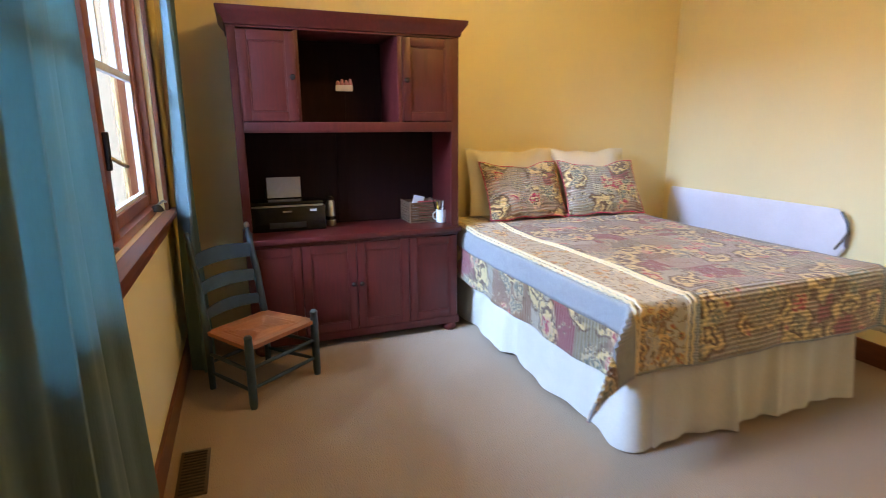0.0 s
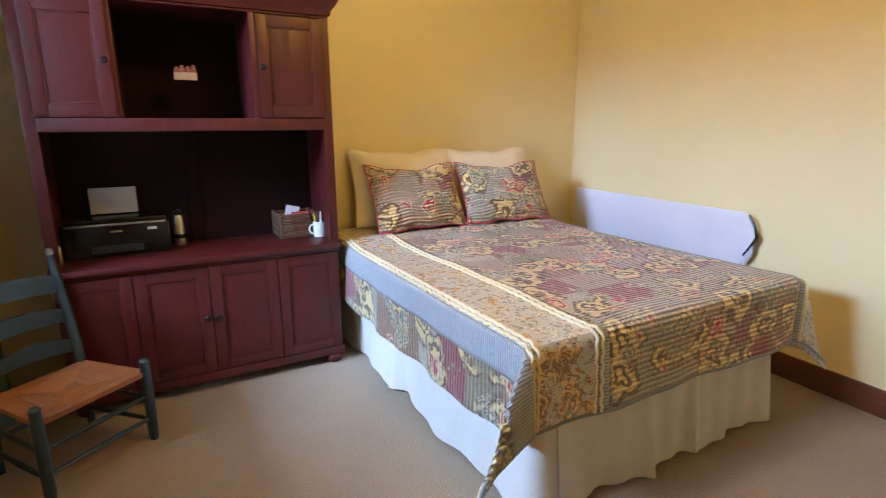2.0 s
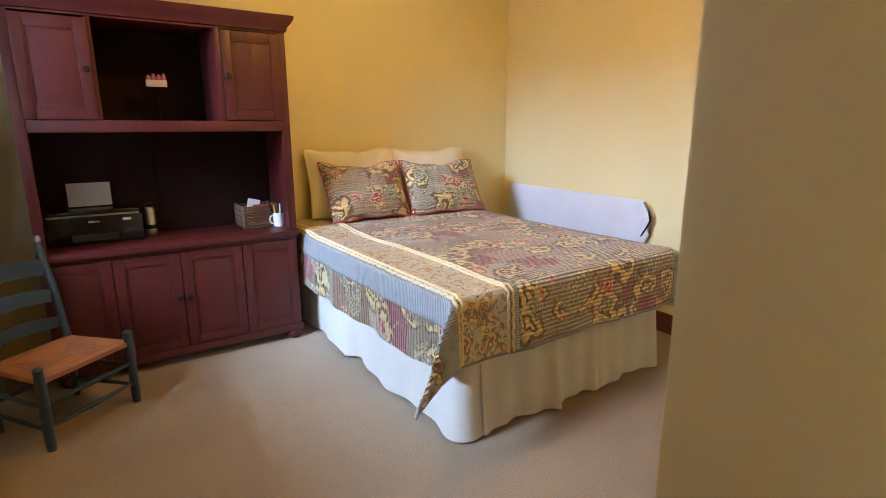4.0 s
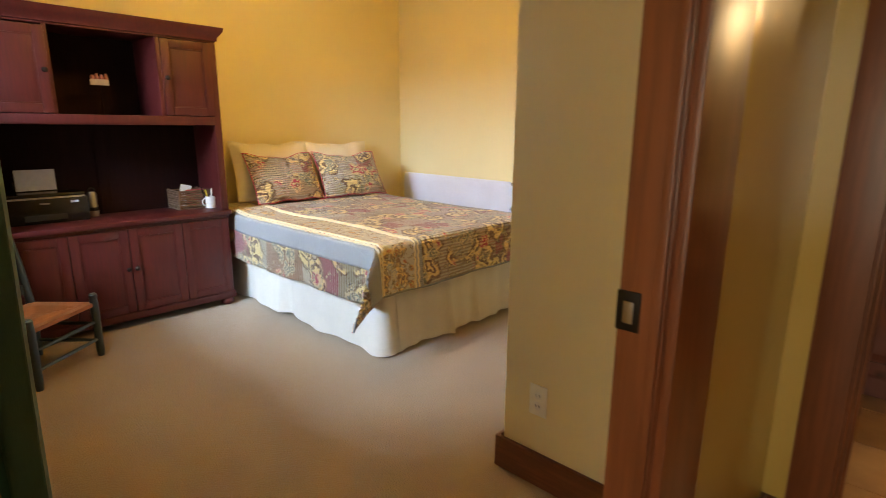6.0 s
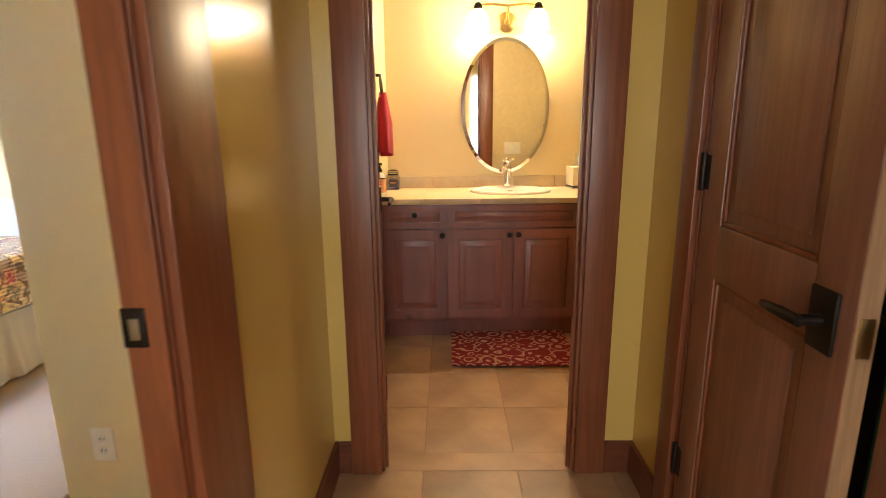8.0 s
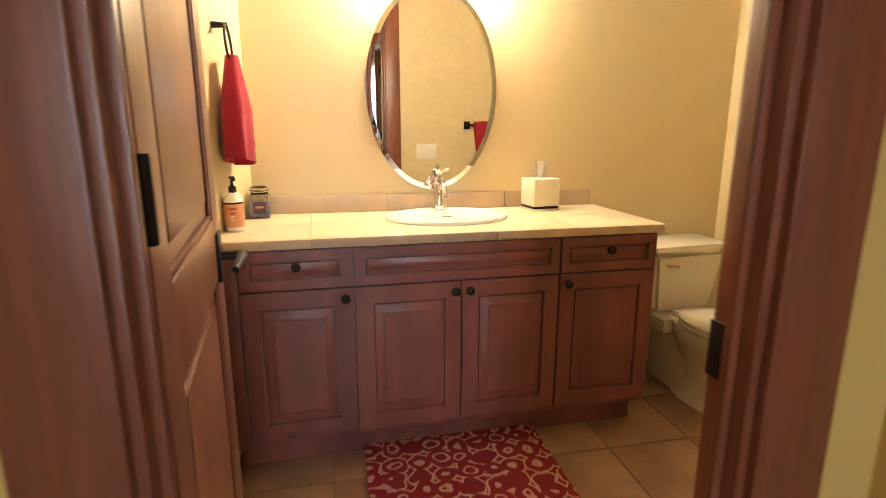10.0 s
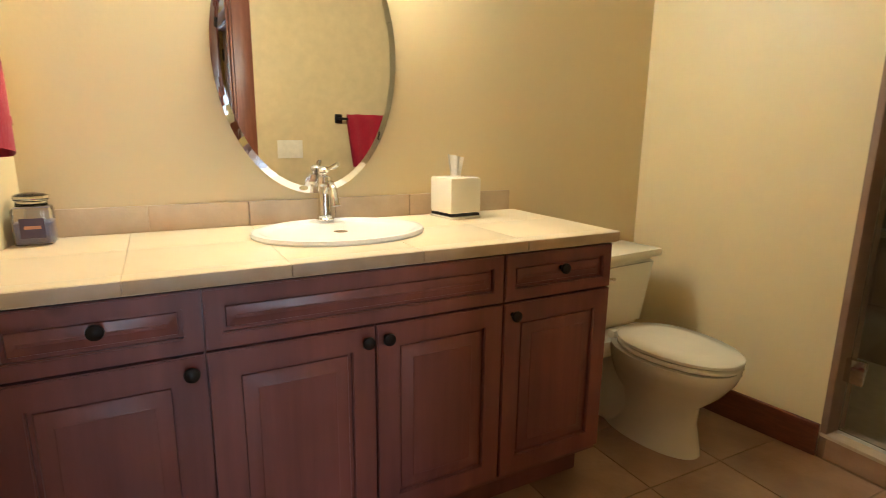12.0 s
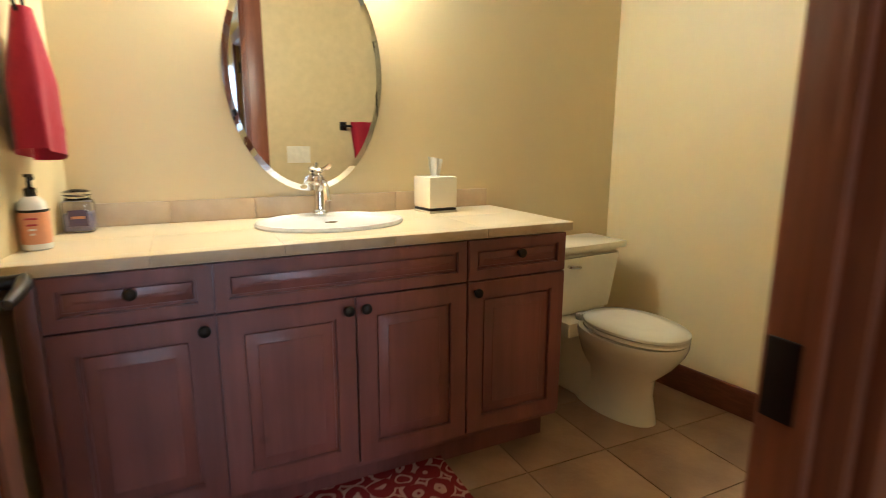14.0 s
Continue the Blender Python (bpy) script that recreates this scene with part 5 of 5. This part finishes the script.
def counter():
    c = thing("counter", (VX, (VY0 + VY1) / 2, 0.832), "cream tiled counter with a tiled edge and backsplash", "counter")
    c.matrix_world = Matrix.Identity(4)
    x0, x1, y0, y1 = VX - 0.024, BXM - 0.002, VY0 - 0.03, BYL - 0.002
    part("bed", B(x0 + 0.010, x1, y0 + 0.010, y1, 0.8425, 0.868), GROUT, c, "sandy grout bed")
    # top tiles, edge tiles and splash tiles, all with recessed joints; a hole is left for the sink bowl
    ys = [y1 - k * 0.33 for k in range(6)]
    ys = [q for q in ys if q > y0 + 0.04] + [y0 + 0.009]
    xs = [x0 + 0.009, x0 + 0.06, x0 + 0.33, x1 - 0.012]
    for i in range(len(xs) - 1):
        for j in range(len(ys) - 1):
            part("tile", B(xs[i] + 0.0004, xs[i + 1] - 0.0004, ys[j + 1] + 0.0004, ys[j] - 0.0004, 0.8685, 0.876, 0.0006), COUNTER, c)
    for j in range(len(ys) - 1):
        part("edge_tile", B(x0, x0 + 0.0085, ys[j + 1] + 0.0008, ys[j] - 0.0008, 0.847, 0.876, 0.002), SPLASH, c)
    for i in range(len(xs) - 1):
        part("edge_tile", B(xs[i] + 0.0008, xs[i + 1] - 0.0008, y0, y0 + 0.0085, 0.847, 0.876, 0.002), COUNTER, c)
    sy = [y1] + [y1 - 0.10 - 0.28 * k for k in range(6)]
    sy = [q for q in sy if q > y0 + 0.06] + [y0 + 0.02]
    for j in range(len(sy) - 1):
        part("splash_tile", B(x1 - 0.011, x1, sy[j + 1] + 0.0008, sy[j] - 0.0008, 0.8765, 0.953, 0.002), SPLASH, c)
    for a, b in ((x0 + 0.02, x0 + 0.28), (x0 + 0.28, x1 - 0.012)):
        part("splash_tile", B(a + 0.0008, b - 0.0008, y1 - 0.010, y1, 0.8765, 0.953, 0.002), SPLASH, c)


counter()

SINK_AT = (3.715, -0.297, 0.876)


def sink():
    s = thing("sink", SINK_AT, "oval white drop-in sink with a rounded rim", "sink")
    bm = bmesh.new()
    seg = 56
    prof = [(1.0, 0.0), (1.012, 0.006), (0.995, 0.014), (0.955, 0.016), (0.90, 0.013), (0.86, 0.007), (0.80, 0.0035), (0.5, 0.0022), (0.12, 0.0018)]
    rings = [[bm.verts.new((0.205 * k * math.cos(6.28318 * i / seg), 0.255 * k * math.sin(6.28318 * i / seg), z)) for i in range(seg)] for k, z in prof]
    for a, b in zip(rings, rings[1:]):
        for i in range(seg):
            bm.faces.new((a[i], a[(i + 1) % seg], b[(i + 1) % seg], b[i]))
    bm.faces.new(rings[-1])
    bm.faces.new(rings[0][::-1])
    part("basin", bm, WHITE, s)
    part("drain", lathe(bmesh.new(), [(0.02, 0.002), (0.021, 0.004), (0.012, 0.0045)], seg=18), CHROME, s)


sink()


def faucet():
    f = thing("faucet", (3.90, -0.303, 0.886), "polished chrome single-lever faucet behind the sink", "faucet")
    f.scale = (1.12, 1.12, 1.12)
    part("base_ring", lathe(bmesh.new(), [(0.026, 0), (0.027, 0.006), (0.022, 0.010), (0.022, 0.016), (0.019, 0.018)]), CHROME, f)
    part("body", lathe(bmesh.new(), [(0.019, 0.016), (0.0185, 0.02), (0.0175, 0.10), (0.021, 0.104), (0.0215, 0.112), (0.019, 0.118), (0.017, 0.128), (0.008, 0.134)]), CHROME, f)
    part("spout", tube(bmesh.new(), [(-0.012, 0, 0.085), (-0.035, 0, 0.108), (-0.062, 0, 0.112), (-0.09, 0, 0.098), (-0.108, 0, 0.074), (-0.113, 0, 0.056)], 0.010, 14, [0.009, 0.011, 0.011, 0.0105, 0.010, 0.012]), CHROME, f)
    h = part("lever_hub", lathe(bmesh.new(), [(0.006, 0.132), (0.008, 0.138), (0.015, 0.142), (0.016, 0.150), (0.009, 0.157), (0.002, 0.159)]), CHROME, f)
    part("lever", tube(bmesh.new(), [(0.004, 0, 0.150), (-0.02, -0.012, 0.153), (-0.04, -0.022, 0.160), (-0.05, -0.027, 0.166)], 0.006, 10, [0.007, 0.005, 0.008, 0.006]), CHROME, h)


fa = faucet()


def oval_mirror():
    m = thing("oval_mirror", (BXM - 0.016, -0.287, 1.408), "oval wall mirror with a shining cut glass rim", "mirror", rz=0.5)
    ry, rz = 0.293, 0.436
    bm = bmesh.new()
    seg = 96
    rings = [[bm.verts.new((x, ry * k * math.cos(6.28318 * i / seg) if k < 1 else (ry) * math.cos(6.28318 * i / seg), (rz * k) * math.sin(6.28318 * i / seg))) for i in range(seg)] for k, x in ((1.0, -0.001), (1.0, -0.004))]
    inner = [bm.verts.new((-0.008, (ry - 0.022) * math.cos(6.28318 * i / seg), (rz - 0.022) * math.sin(6.28318 * i / seg))) for i in range(seg)]
    rings.append(inner)
    for a, b in zip(rings, rings[1:]):
        for i in range(seg):
            bm.faces.new((a[i], a[(i + 1) % seg], b[(i + 1) % seg], b[i]))
    bm.faces.new(inner)
    part("glass", bm, MIRROR, m, "", False)


oval_mirror()


def sconce():
    s = thing("vanity_light", (BXM, -0.29, 1.935), "brass vanity light with two glowing frosted glass shades", "wall lamp")
    part("back_plate", lathe(bmesh.new(), [(0.062, -0.001), (0.062, -0.010), (0.05, -0.02), (0.02, -0.026), (0.012, -0.05)], (0, 0, 0), "X", 28), BRASS, s, "polished brass back plate")
    part("arm", tube(bmesh.new(), [(-0.04, 0, 0), (-0.06, 0, 0.04), (-0.07, 0, 0.085)], 0.009), BRASS, s)
    part("crossbar", tube(bmesh.new(), [(-0.07, -0.20, 0.085), (-0.07, -0.1, 0.095), (-0.07, 0, 0.085), (-0.07, 0.1, 0.095), (-0.07, 0.20, 0.085)], 0.008), BRASS, s)
    for sy in (-0.19, 0.19):
        fit = part("fitter", lathe(bmesh.new(), [(0.010, 0.105), (0.022, 0.095), (0.03, 0.07), (0.031, 0.06)], (-0.07, sy, 0)), BRONZE, s)
        bm = bmesh.new()
        seg = 28
        prof = [(0.032, 0.062), (0.05, 0.045), (0.062, 0.01), (0.068, -0.035), (0.074, -0.06), (0.07, -0.06), (0.062, -0.03), (0.055, 0.01), (0.04, 0.04)]
        rings = [[bm.verts.new((-0.07 + r * math.cos(6.28318 * i / seg), sy + r * math.sin(6.28318 * i / seg), z)) for i in range(seg)] for r, z in prof]
        for a, b in zip(rings, rings[1:]):
            for i in range(seg):
                bm.faces.new((a[i], a[(i + 1) % seg], b[(i + 1) % seg], b[i]))
        sh = part("shade", bm, BULB, s, "glowing frosted glass shade")
        sh.visible_shadow = False


sconce()


def toilet():
    t = thing("toilet", (3.60, -1.481, 0), "bisque two-piece toilet with its lid closed", "toilet", rz=6)
    # local: -x points to the front
    bm = bmesh.new()
    seg = 44
    def ring(cx, rx, ry, z, front=1.0):
        vs = []
        for i in range(seg):
            a = 6.28318 * i / seg
            ca, sa = math.cos(a), math.sin(a)
            ex = rx * (front if ca < 0 else 1.0)
            vs.append(bm.verts.new((cx + ex * ca, ry * (abs(sa) ** 0.9) * (1 if sa >= 0 else -1), z)))
        return vs
    rings = [ring(-0.06, 0.21, 0.105, 0.0, 1.0), ring(-0.06, 0.205, 0.10, 0.03), ring(-0.07, 0.175, 0.088, 0.12), ring(-0.075, 0.175, 0.095, 0.19), ring(-0.10, 0.215, 0.135, 0.26, 1.02),
             ring(-0.115, 0.235, 0.17, 0.32, 1.04), ring(-0.12, 0.24, 0.182, 0.355, 1.05), ring(-0.12, 0.238, 0.18, 0.372, 1.05)]
    for a, b in zip(rings, rings[1:]):
        for i in range(seg):
            bm.faces.new((a[i], a[(i + 1) % seg], b[(i + 1) % seg], b[i]))
    bm.faces.new(rings[0][::-1])
    bm.faces.new(rings[-1])
    part("bowl", bm, PORCELAIN, t)
    part("pedestal", B(-0.02, 0.27, -0.085, 0.085, 0.0, 0.31, 0.035), PORCELAIN, t)
    part("deck", B(0.07, 0.34, -0.165, 0.165, 0.30, 0.372, 0.02), PORCELAIN, t)

    def oval_slab(z0, z1, grow, bulge):
        b2 = bmesh.new()
        rr = []
        for k, z in ((0.97, z0), (1.0, z0 + 0.004), (1.0, z1 - 0.006), (0.965, z1), (0.6, z1 + bulge * 0.8), (0.1, z1 + bulge)):
            vs = []
            for i in range(seg):
                a = 6.28318 * i / seg
                ca, sa = math.cos(a), math.sin(a)
                rx = 0.262 if ca < 0 else 0.20
                vs.append(b2.verts.new((-0.115 + (rx + grow) * k * ca, (0.170 + grow) * k * (abs(sa) ** 0.88) * (1 if sa >= 0 else -1), z)))
            rr.append(vs)
        for a, b in zip(rr, rr[1:]):
            for i in range(seg):
                b2.faces.new((a[i], a[(i + 1) % seg], b[(i + 1) % seg], b[i]))
        b2.faces.new(rr[0][::-1])
        b2.faces.new(rr[-1])
        return b2
    part("seat", oval_slab(0.376, 0.394, 0.0, 0.0), PORCELAIN, t)
    part("lid", oval_slab(0.397, 0.417, 0.001, 0.010), PORCELAIN, t)
    for y in (-0.07, 0.07):
        part("seat_hinge", B(0.075, 0.11, y - 0.022, y + 0.022, 0.372, 0.405, 0.008), PORCELAIN, t)
    bm = bmesh.new()
    q = [(0.14, 0.335, 0.165, 0.378), (0.115, 0.345, 0.20, 0.675)]
    vs = [[bm.verts.new((x, y, z)) for x, y in ((a, -w), (b, -w), (b, w), (a, w))] for a, b, w, z in q]
    for i in range(4):
        bm.faces.new((vs[0][i], vs[0][(i + 1) % 4], vs[1][(i + 1) % 4], vs[1][i]))
    bm.faces.new(vs[0][::-1])
    bm.faces.new(vs[1])
    bmesh.ops.bevel(bm, geom=bm.edges[:], offset=0.02, segments=3, affect="EDGES")
    part("tank", bm, PORCELAIN, t)
    part("tank_lid", B(0.10, 0.348, -0.212, 0.212, 0.678, 0.712, 0.012), PORCELAIN, t)
    lv = part("flush_lever", tube(bmesh.new(), [(0.122, 0.14, 0.62), (0.100, 0.14, 0.62), (0.095, 0.09, 0.615)], 0.007), CHROME, t)


toilet()


def tissue_box():
    t = thing("tissue_box", (3.865, -0.775, 0.876), "cream ceramic tissue box cover with a tissue pulled up", "tissue box", rz=6)
    t.scale = (1.08, 1.08, 1.08)
    part("foot", B(-0.062, 0.062, -0.062, 0.062, 0, 0.008, 0.003), PORCELAIN, t)
    part("band", B(-0.058, 0.058, -0.058, 0.058, 0.0085, 0.016, 0.001), BRONZE, t, "thin dark band")
    part("cover", B(-0.062, 0.062, -0.062, 0.062, 0.0165, 0.135, 0.012), PORCELAIN, t)
    def f(a, b):
        z = 0.134 + 0.062 * b
        w = 0.018 + 0.014 * b
        return Vector((0.008 * math.sin(a * 9) + 0.010 * b, (a - 0.5) * 2 * w - 0.008 * b, z + 0.012 * a * b))
    part("tissue", sheet(12, 8, f, 0.001), SKIRT, t, "white paper tissue")


tissue_box()


def soap():
    s = thing("soap_bottle", (3.59, 0.520, 0.876), "pump bottle of hand soap with a peach label", "soap bottle")
    part("bottle", lathe(bmesh.new(), [(0.030, 0), (0.034, 0.004), (0.034, 0.105), (0.031, 0.125), (0.018, 0.138), (0.014, 0.14)], seg=28), WHITE, s)
    part("label", lathe(bmesh.new(), [(0.0345, 0.018), (0.0348, 0.02), (0.0348, 0.098), (0.0345, 0.10)], seg=28), PEACH, s, "peach paper label")
    for k, z in enumerate((0.082, 0.066, 0.054, 0.042)):
        part("label_print", B(-0.0365, -0.0345, -0.014 + 0.003 * k, 0.014 - 0.003 * k, z, z + 0.005), REDITEM if k < 2 else WHITE, s)
    part("collar", lathe(bmesh.new(), [(0.0345, 0.1), (0.035, 0.102), (0.035, 0.106), (0.034, 0.107)], seg=28), BLACK, s)
    pm = part("pump", lathe(bmesh.new(), [(0.013, 0.14), (0.014, 0.142), (0.014, 0.16), (0.006, 0.164), (0.005, 0.188), (0.010, 0.19), (0.010, 0.197)], seg=16), BLACK, s)
    part("nozzle", tube(bmesh.new(), [(0, 0, 0.192), (-0.03, -0.012, 0.193), (-0.038, -0.015, 0.186)], 0.005, 8), BLACK, pm)


soap()


def jar():
    j = thing("candle_jar", (3.88, 0.462, 0.876), "square glass candle jar with lavender wax", "candle")
    g = part("jar", B(-0.042, 0.042, -0.042, 0.042, 0.0, 0.10, 0.012), GLASS, j)
    part("wax", B(-0.037, 0.037, -0.037, 0.037, 0.006, 0.06, 0.008), LAVENDER, j, "lavender wax")
    part("label", B(-0.0435, -0.0425, -0.028, 0.024, 0.022, 0.072), plain("dark_plum_label", (0.08, 0.05, 0.09), 0.5), j)
    part("label_print", B(-0.0442, -0.0436, -0.02, 0.015, 0.045, 0.053), PEACH, j)
    part("neck", lathe(bmesh.new(), [(0.036, 0.10), (0.034, 0.104), (0.034, 0.112), (0.038, 0.115), (0.038, 0.126), (0.030, 0.130), (0.012, 0.134)], seg=24), GLASS, j)


jar()


def towel_ring():
    r = thing("towel_ring", (3.64, 0.562, 1.585), "dark bronze towel ring on the wall", "towel ring")
    part("wall_plate", B(-0.026, 0.026, -0.010, 0, -0.03, 0.03, 0.003), BRONZE, r)
    part("post", tube(bmesh.new(), [(0, -0.008, 0), (0, -0.065, 0.0)], 0.009, 10, [0.012, 0.009]), BRONZE, r)
    part("ring", tube(bmesh.new(), [(0.062 * math.sin(a), -0.062 + 0.004 * math.cos(a), -0.062 + 0.062 * math.cos(a)) for a in (i * math.pi / 14 for i in range(29))], 0.005, 8), BRONZE, r)
    w = thing("hand_towel", (3.64, 0.492, 1.482), "crimson terry hand towel folded through the ring", "towel")
    def f(a, b):
        z = 0.004 - 0.365 * b
        th = 2 * math.pi * a
        wx = (0.036 + 0.058 * min(1, b * 1.6)) * (1 + 0.03 * math.sin(5 * b))
        wy = 0.022 + 0.030 * min(1, b * 2)
        x = wx * math.cos(th)
        y = wy * math.sin(th) + 0.010 * math.sin(3 * th + 1) * b + 0.006 * math.sin(5 * th) * b
        return Vector((x, y, z - 0.018 * math.cos(th * 1) * b * b))
    part("cloth", sheet(44, 18, f), TOWEL, w)
    def g(a, b):
        th = 2 * math.pi * a
        v = f(a, 0.80 + 0.04 * b)
        return v * 1.0 + Vector((0.002 * math.cos(th), 0.002 * math.sin(th), 0))
    part("woven_band", sheet(44, 2, g), TOWEL, w)


towel_ring()


def towel_bar():
    """Seen only in the mirror: a crimson towel on the wall opposite."""
    b = thing("towel_bar", (BX1, -1.00, 1.27), "dark bronze towel bar on the wall", "towel bar")
    for y in (0.0, -0.5):
        part("post", B(0.0, 0.012, y - 0.025, y + 0.025, -0.03, 0.03, 0.003), BRONZE, b)
        part("arm", tube(bmesh.new(), [(0.01, y, 0), (0.06, y, 0)], 0.009), BRONZE, b)
    part("bar", tube(bmesh.new(), [(0.06, 0.0, 0), (0.06, -0.5, 0)], 0.008), BRONZE, b)
    w = thing("towel", (BX1 + 0.06, -1.20, 1.28), "crimson towel draped over the bar", "towel")
    def f(a, s):
        y = 0.16 - 0.34 * a
        k = 2 * s - 1
        return Vector(((0.016 + 0.012 * abs(k) + 0.006 * math.sin(a * 20)) * (1 if k >= 0 else -1) * min(1, abs(k) * 12), y + 0.05 * abs(k) * (a - 0.5) * 2, 0.012 - 0.34 * abs(k)))
    part("cloth", sheet(30, 40, f, 0.004), TOWEL, w)


towel_bar()

rug = thing("bath_rug", (3.235, -0.255, 0.0), "red bath rug with pale scroll pattern before the vanity", "rug")
bm = sheet(40, 40, lambda a, b: Vector(((a - 0.5) * 0.50, (b - 0.5) * 0.70, 0.012 + 0.0015 * math.sin(a * 70) * math.sin(b * 90))), 0.011)
part("mat", bm, RUG, rug)


# the vanity and its wall stand a little out of square with the door
OUT_OF_SQUARE = Matrix.Translation((3.40, -0.275, 0)) @ Matrix.Rotation(radians(1.5), 4, "Z") @ Matrix.Translation((-3.40, 0.275, 0))
for nm in ("wall_bath_east", "vanity", "counter", "sink", "faucet", "tissue_box", "soap_bottle", "candle_jar", "vanity_light", "oval_mirror", "towel_ring", "hand_towel"):
    ob = bpy.data.objects[nm]
    ob.matrix_basis = OUT_OF_SQUARE @ ob.matrix_basis

# ---- shower ----
def shower():
    s = tagged(new("shower_base"), "tiled shower curb and floor behind the glass", "shower", kind="structure")
    part("shower_floor", B(BX1, BXM, -3.08, BYR - 0.12, 0.0, 0.02), PEBBLE, s)
    part("curb", B(BX1, 3.15, BYR - 0.12, BYR, 0.0, 0.085, 0.005), FLOORTILE, s)
    part("curb_cap", B(BX1, 3.15, BYR - 0.125, BYR + 0.008, 0.0855, 0.10, 0.004), SPLASH, s)
    part("drain", lathe(bmesh.new(), [(0.05, 0.02), (0.05, 0.0225), (0.03, 0.023)], (2.98, -2.45, 0), seg=24), BRONZE, s)
    part("corner_shelf", B(3.45, BXM, -3.079, -2.95, 0.70, 0.73, 0.004), SPLASH, s)
    ty = [-3.079 + k * 0.305 for k in range(4)]
    t = tagged(new("shower_tiling"), "brown stone tiles lining the shower", "tiling", kind="structure")
    me = mesh_of("tile", B(-0.1515, 0.1515, 0, 0.008, 0, 0.303, 0.002), SHOWERTILE)
    me2 = mesh_of("tile", B(-0.008, 0, 0.001, 0.3035, 0, 0.303, 0.002), SHOWERTILE)
    for r in range(8):
        for k in range(6):
            if 0.02 + r * 0.305 + 0.303 < CEIL_Z:
                piece("tile", me, (BX1 + 0.16 + k * 0.305 - (0.15 if r % 2 else 0), -3.08, 0.021 + r * 0.305), t)
        for k in range(3):
            piece("tile", me2, (BXM, -3.06 + k * 0.305, 0.021 + r * 0.305), t)
    g = thing("shower_door", (3.12, BYR - 0.055, 0.10), "frameless clear glass shower door with chrome hinges", "shower door")
    pn = part("glass", B(-0.74, -0.005, -0.005, 0.005, 0.012, 1.95, 0.001), GLASS, g, "clear glass", False)
    pn.visible_shadow = False
    for z in (0.25, 1.45):
        part("hinge", B(-0.055, 0.028, -0.013, 0.013, z - 0.045, z + 0.045, 0.003), CHROME, g, "chrome glass hinge")
    part("sweep", B(-0.74, -0.005, -0.008, 0.008, 0.0, 0.011), plain("clear_vinyl", (0.6, 0.58, 0.5), 0.3), g)
    fx = thing("shower_panel", (2.36, BYR - 0.055, 0.10), "fixed clear glass panel beside the shower door", "glass panel")
    p2 = part("glass", B(BX1 - 2.36, 0.01, -0.005, 0.005, 0.0, 1.95, 0.001), GLASS, fx, "", False)
    p2.visible_shadow = False
    setting("trim_shower", B(3.125, 3.149, BYR - 0.123, BYR + 0.004, 0.0, 2.2, 0.003), EDGETILE, "brown tile edge at the end of the wall")


shower()


# ---- floor tiles ----
def tiled_floor():
    f = tagged(part("floor_tiled", B(WEST, BXM, -3.2, DY0, -0.12, -0.004), FLOORGROUT), "brown stone tile floor of hall and bathroom", "floor", kind="structure")
    p = 0.357
    me = mesh_of("floor_tile", B(-p / 2 + 0.0025, p / 2 - 0.0025, -p / 2 + 0.0025, p / 2 - 0.0025, -0.004, 0.0, 0.0015), FLOORTILE)
    for i in range(-11, 5):
        for j in range(-6, 2):
            x, y = 2.213 + p * (i + 0.5), 0.212 + p * (j + 0.5)
            if x + p / 2 > BXM + 0.2 or y - p / 2 > DY0 or (x < 2.0 and y < HALL_R - 0.3) or x < WEST:
                continue
            piece("floor_tile", me, (x, y, 0), f)
    setting("threshold", B(BX0, 2.212, BD0, BD1, -0.003, 0.002, 0.001), FLOORTILE, "stone sill under the bathroom door")


tiled_floor()
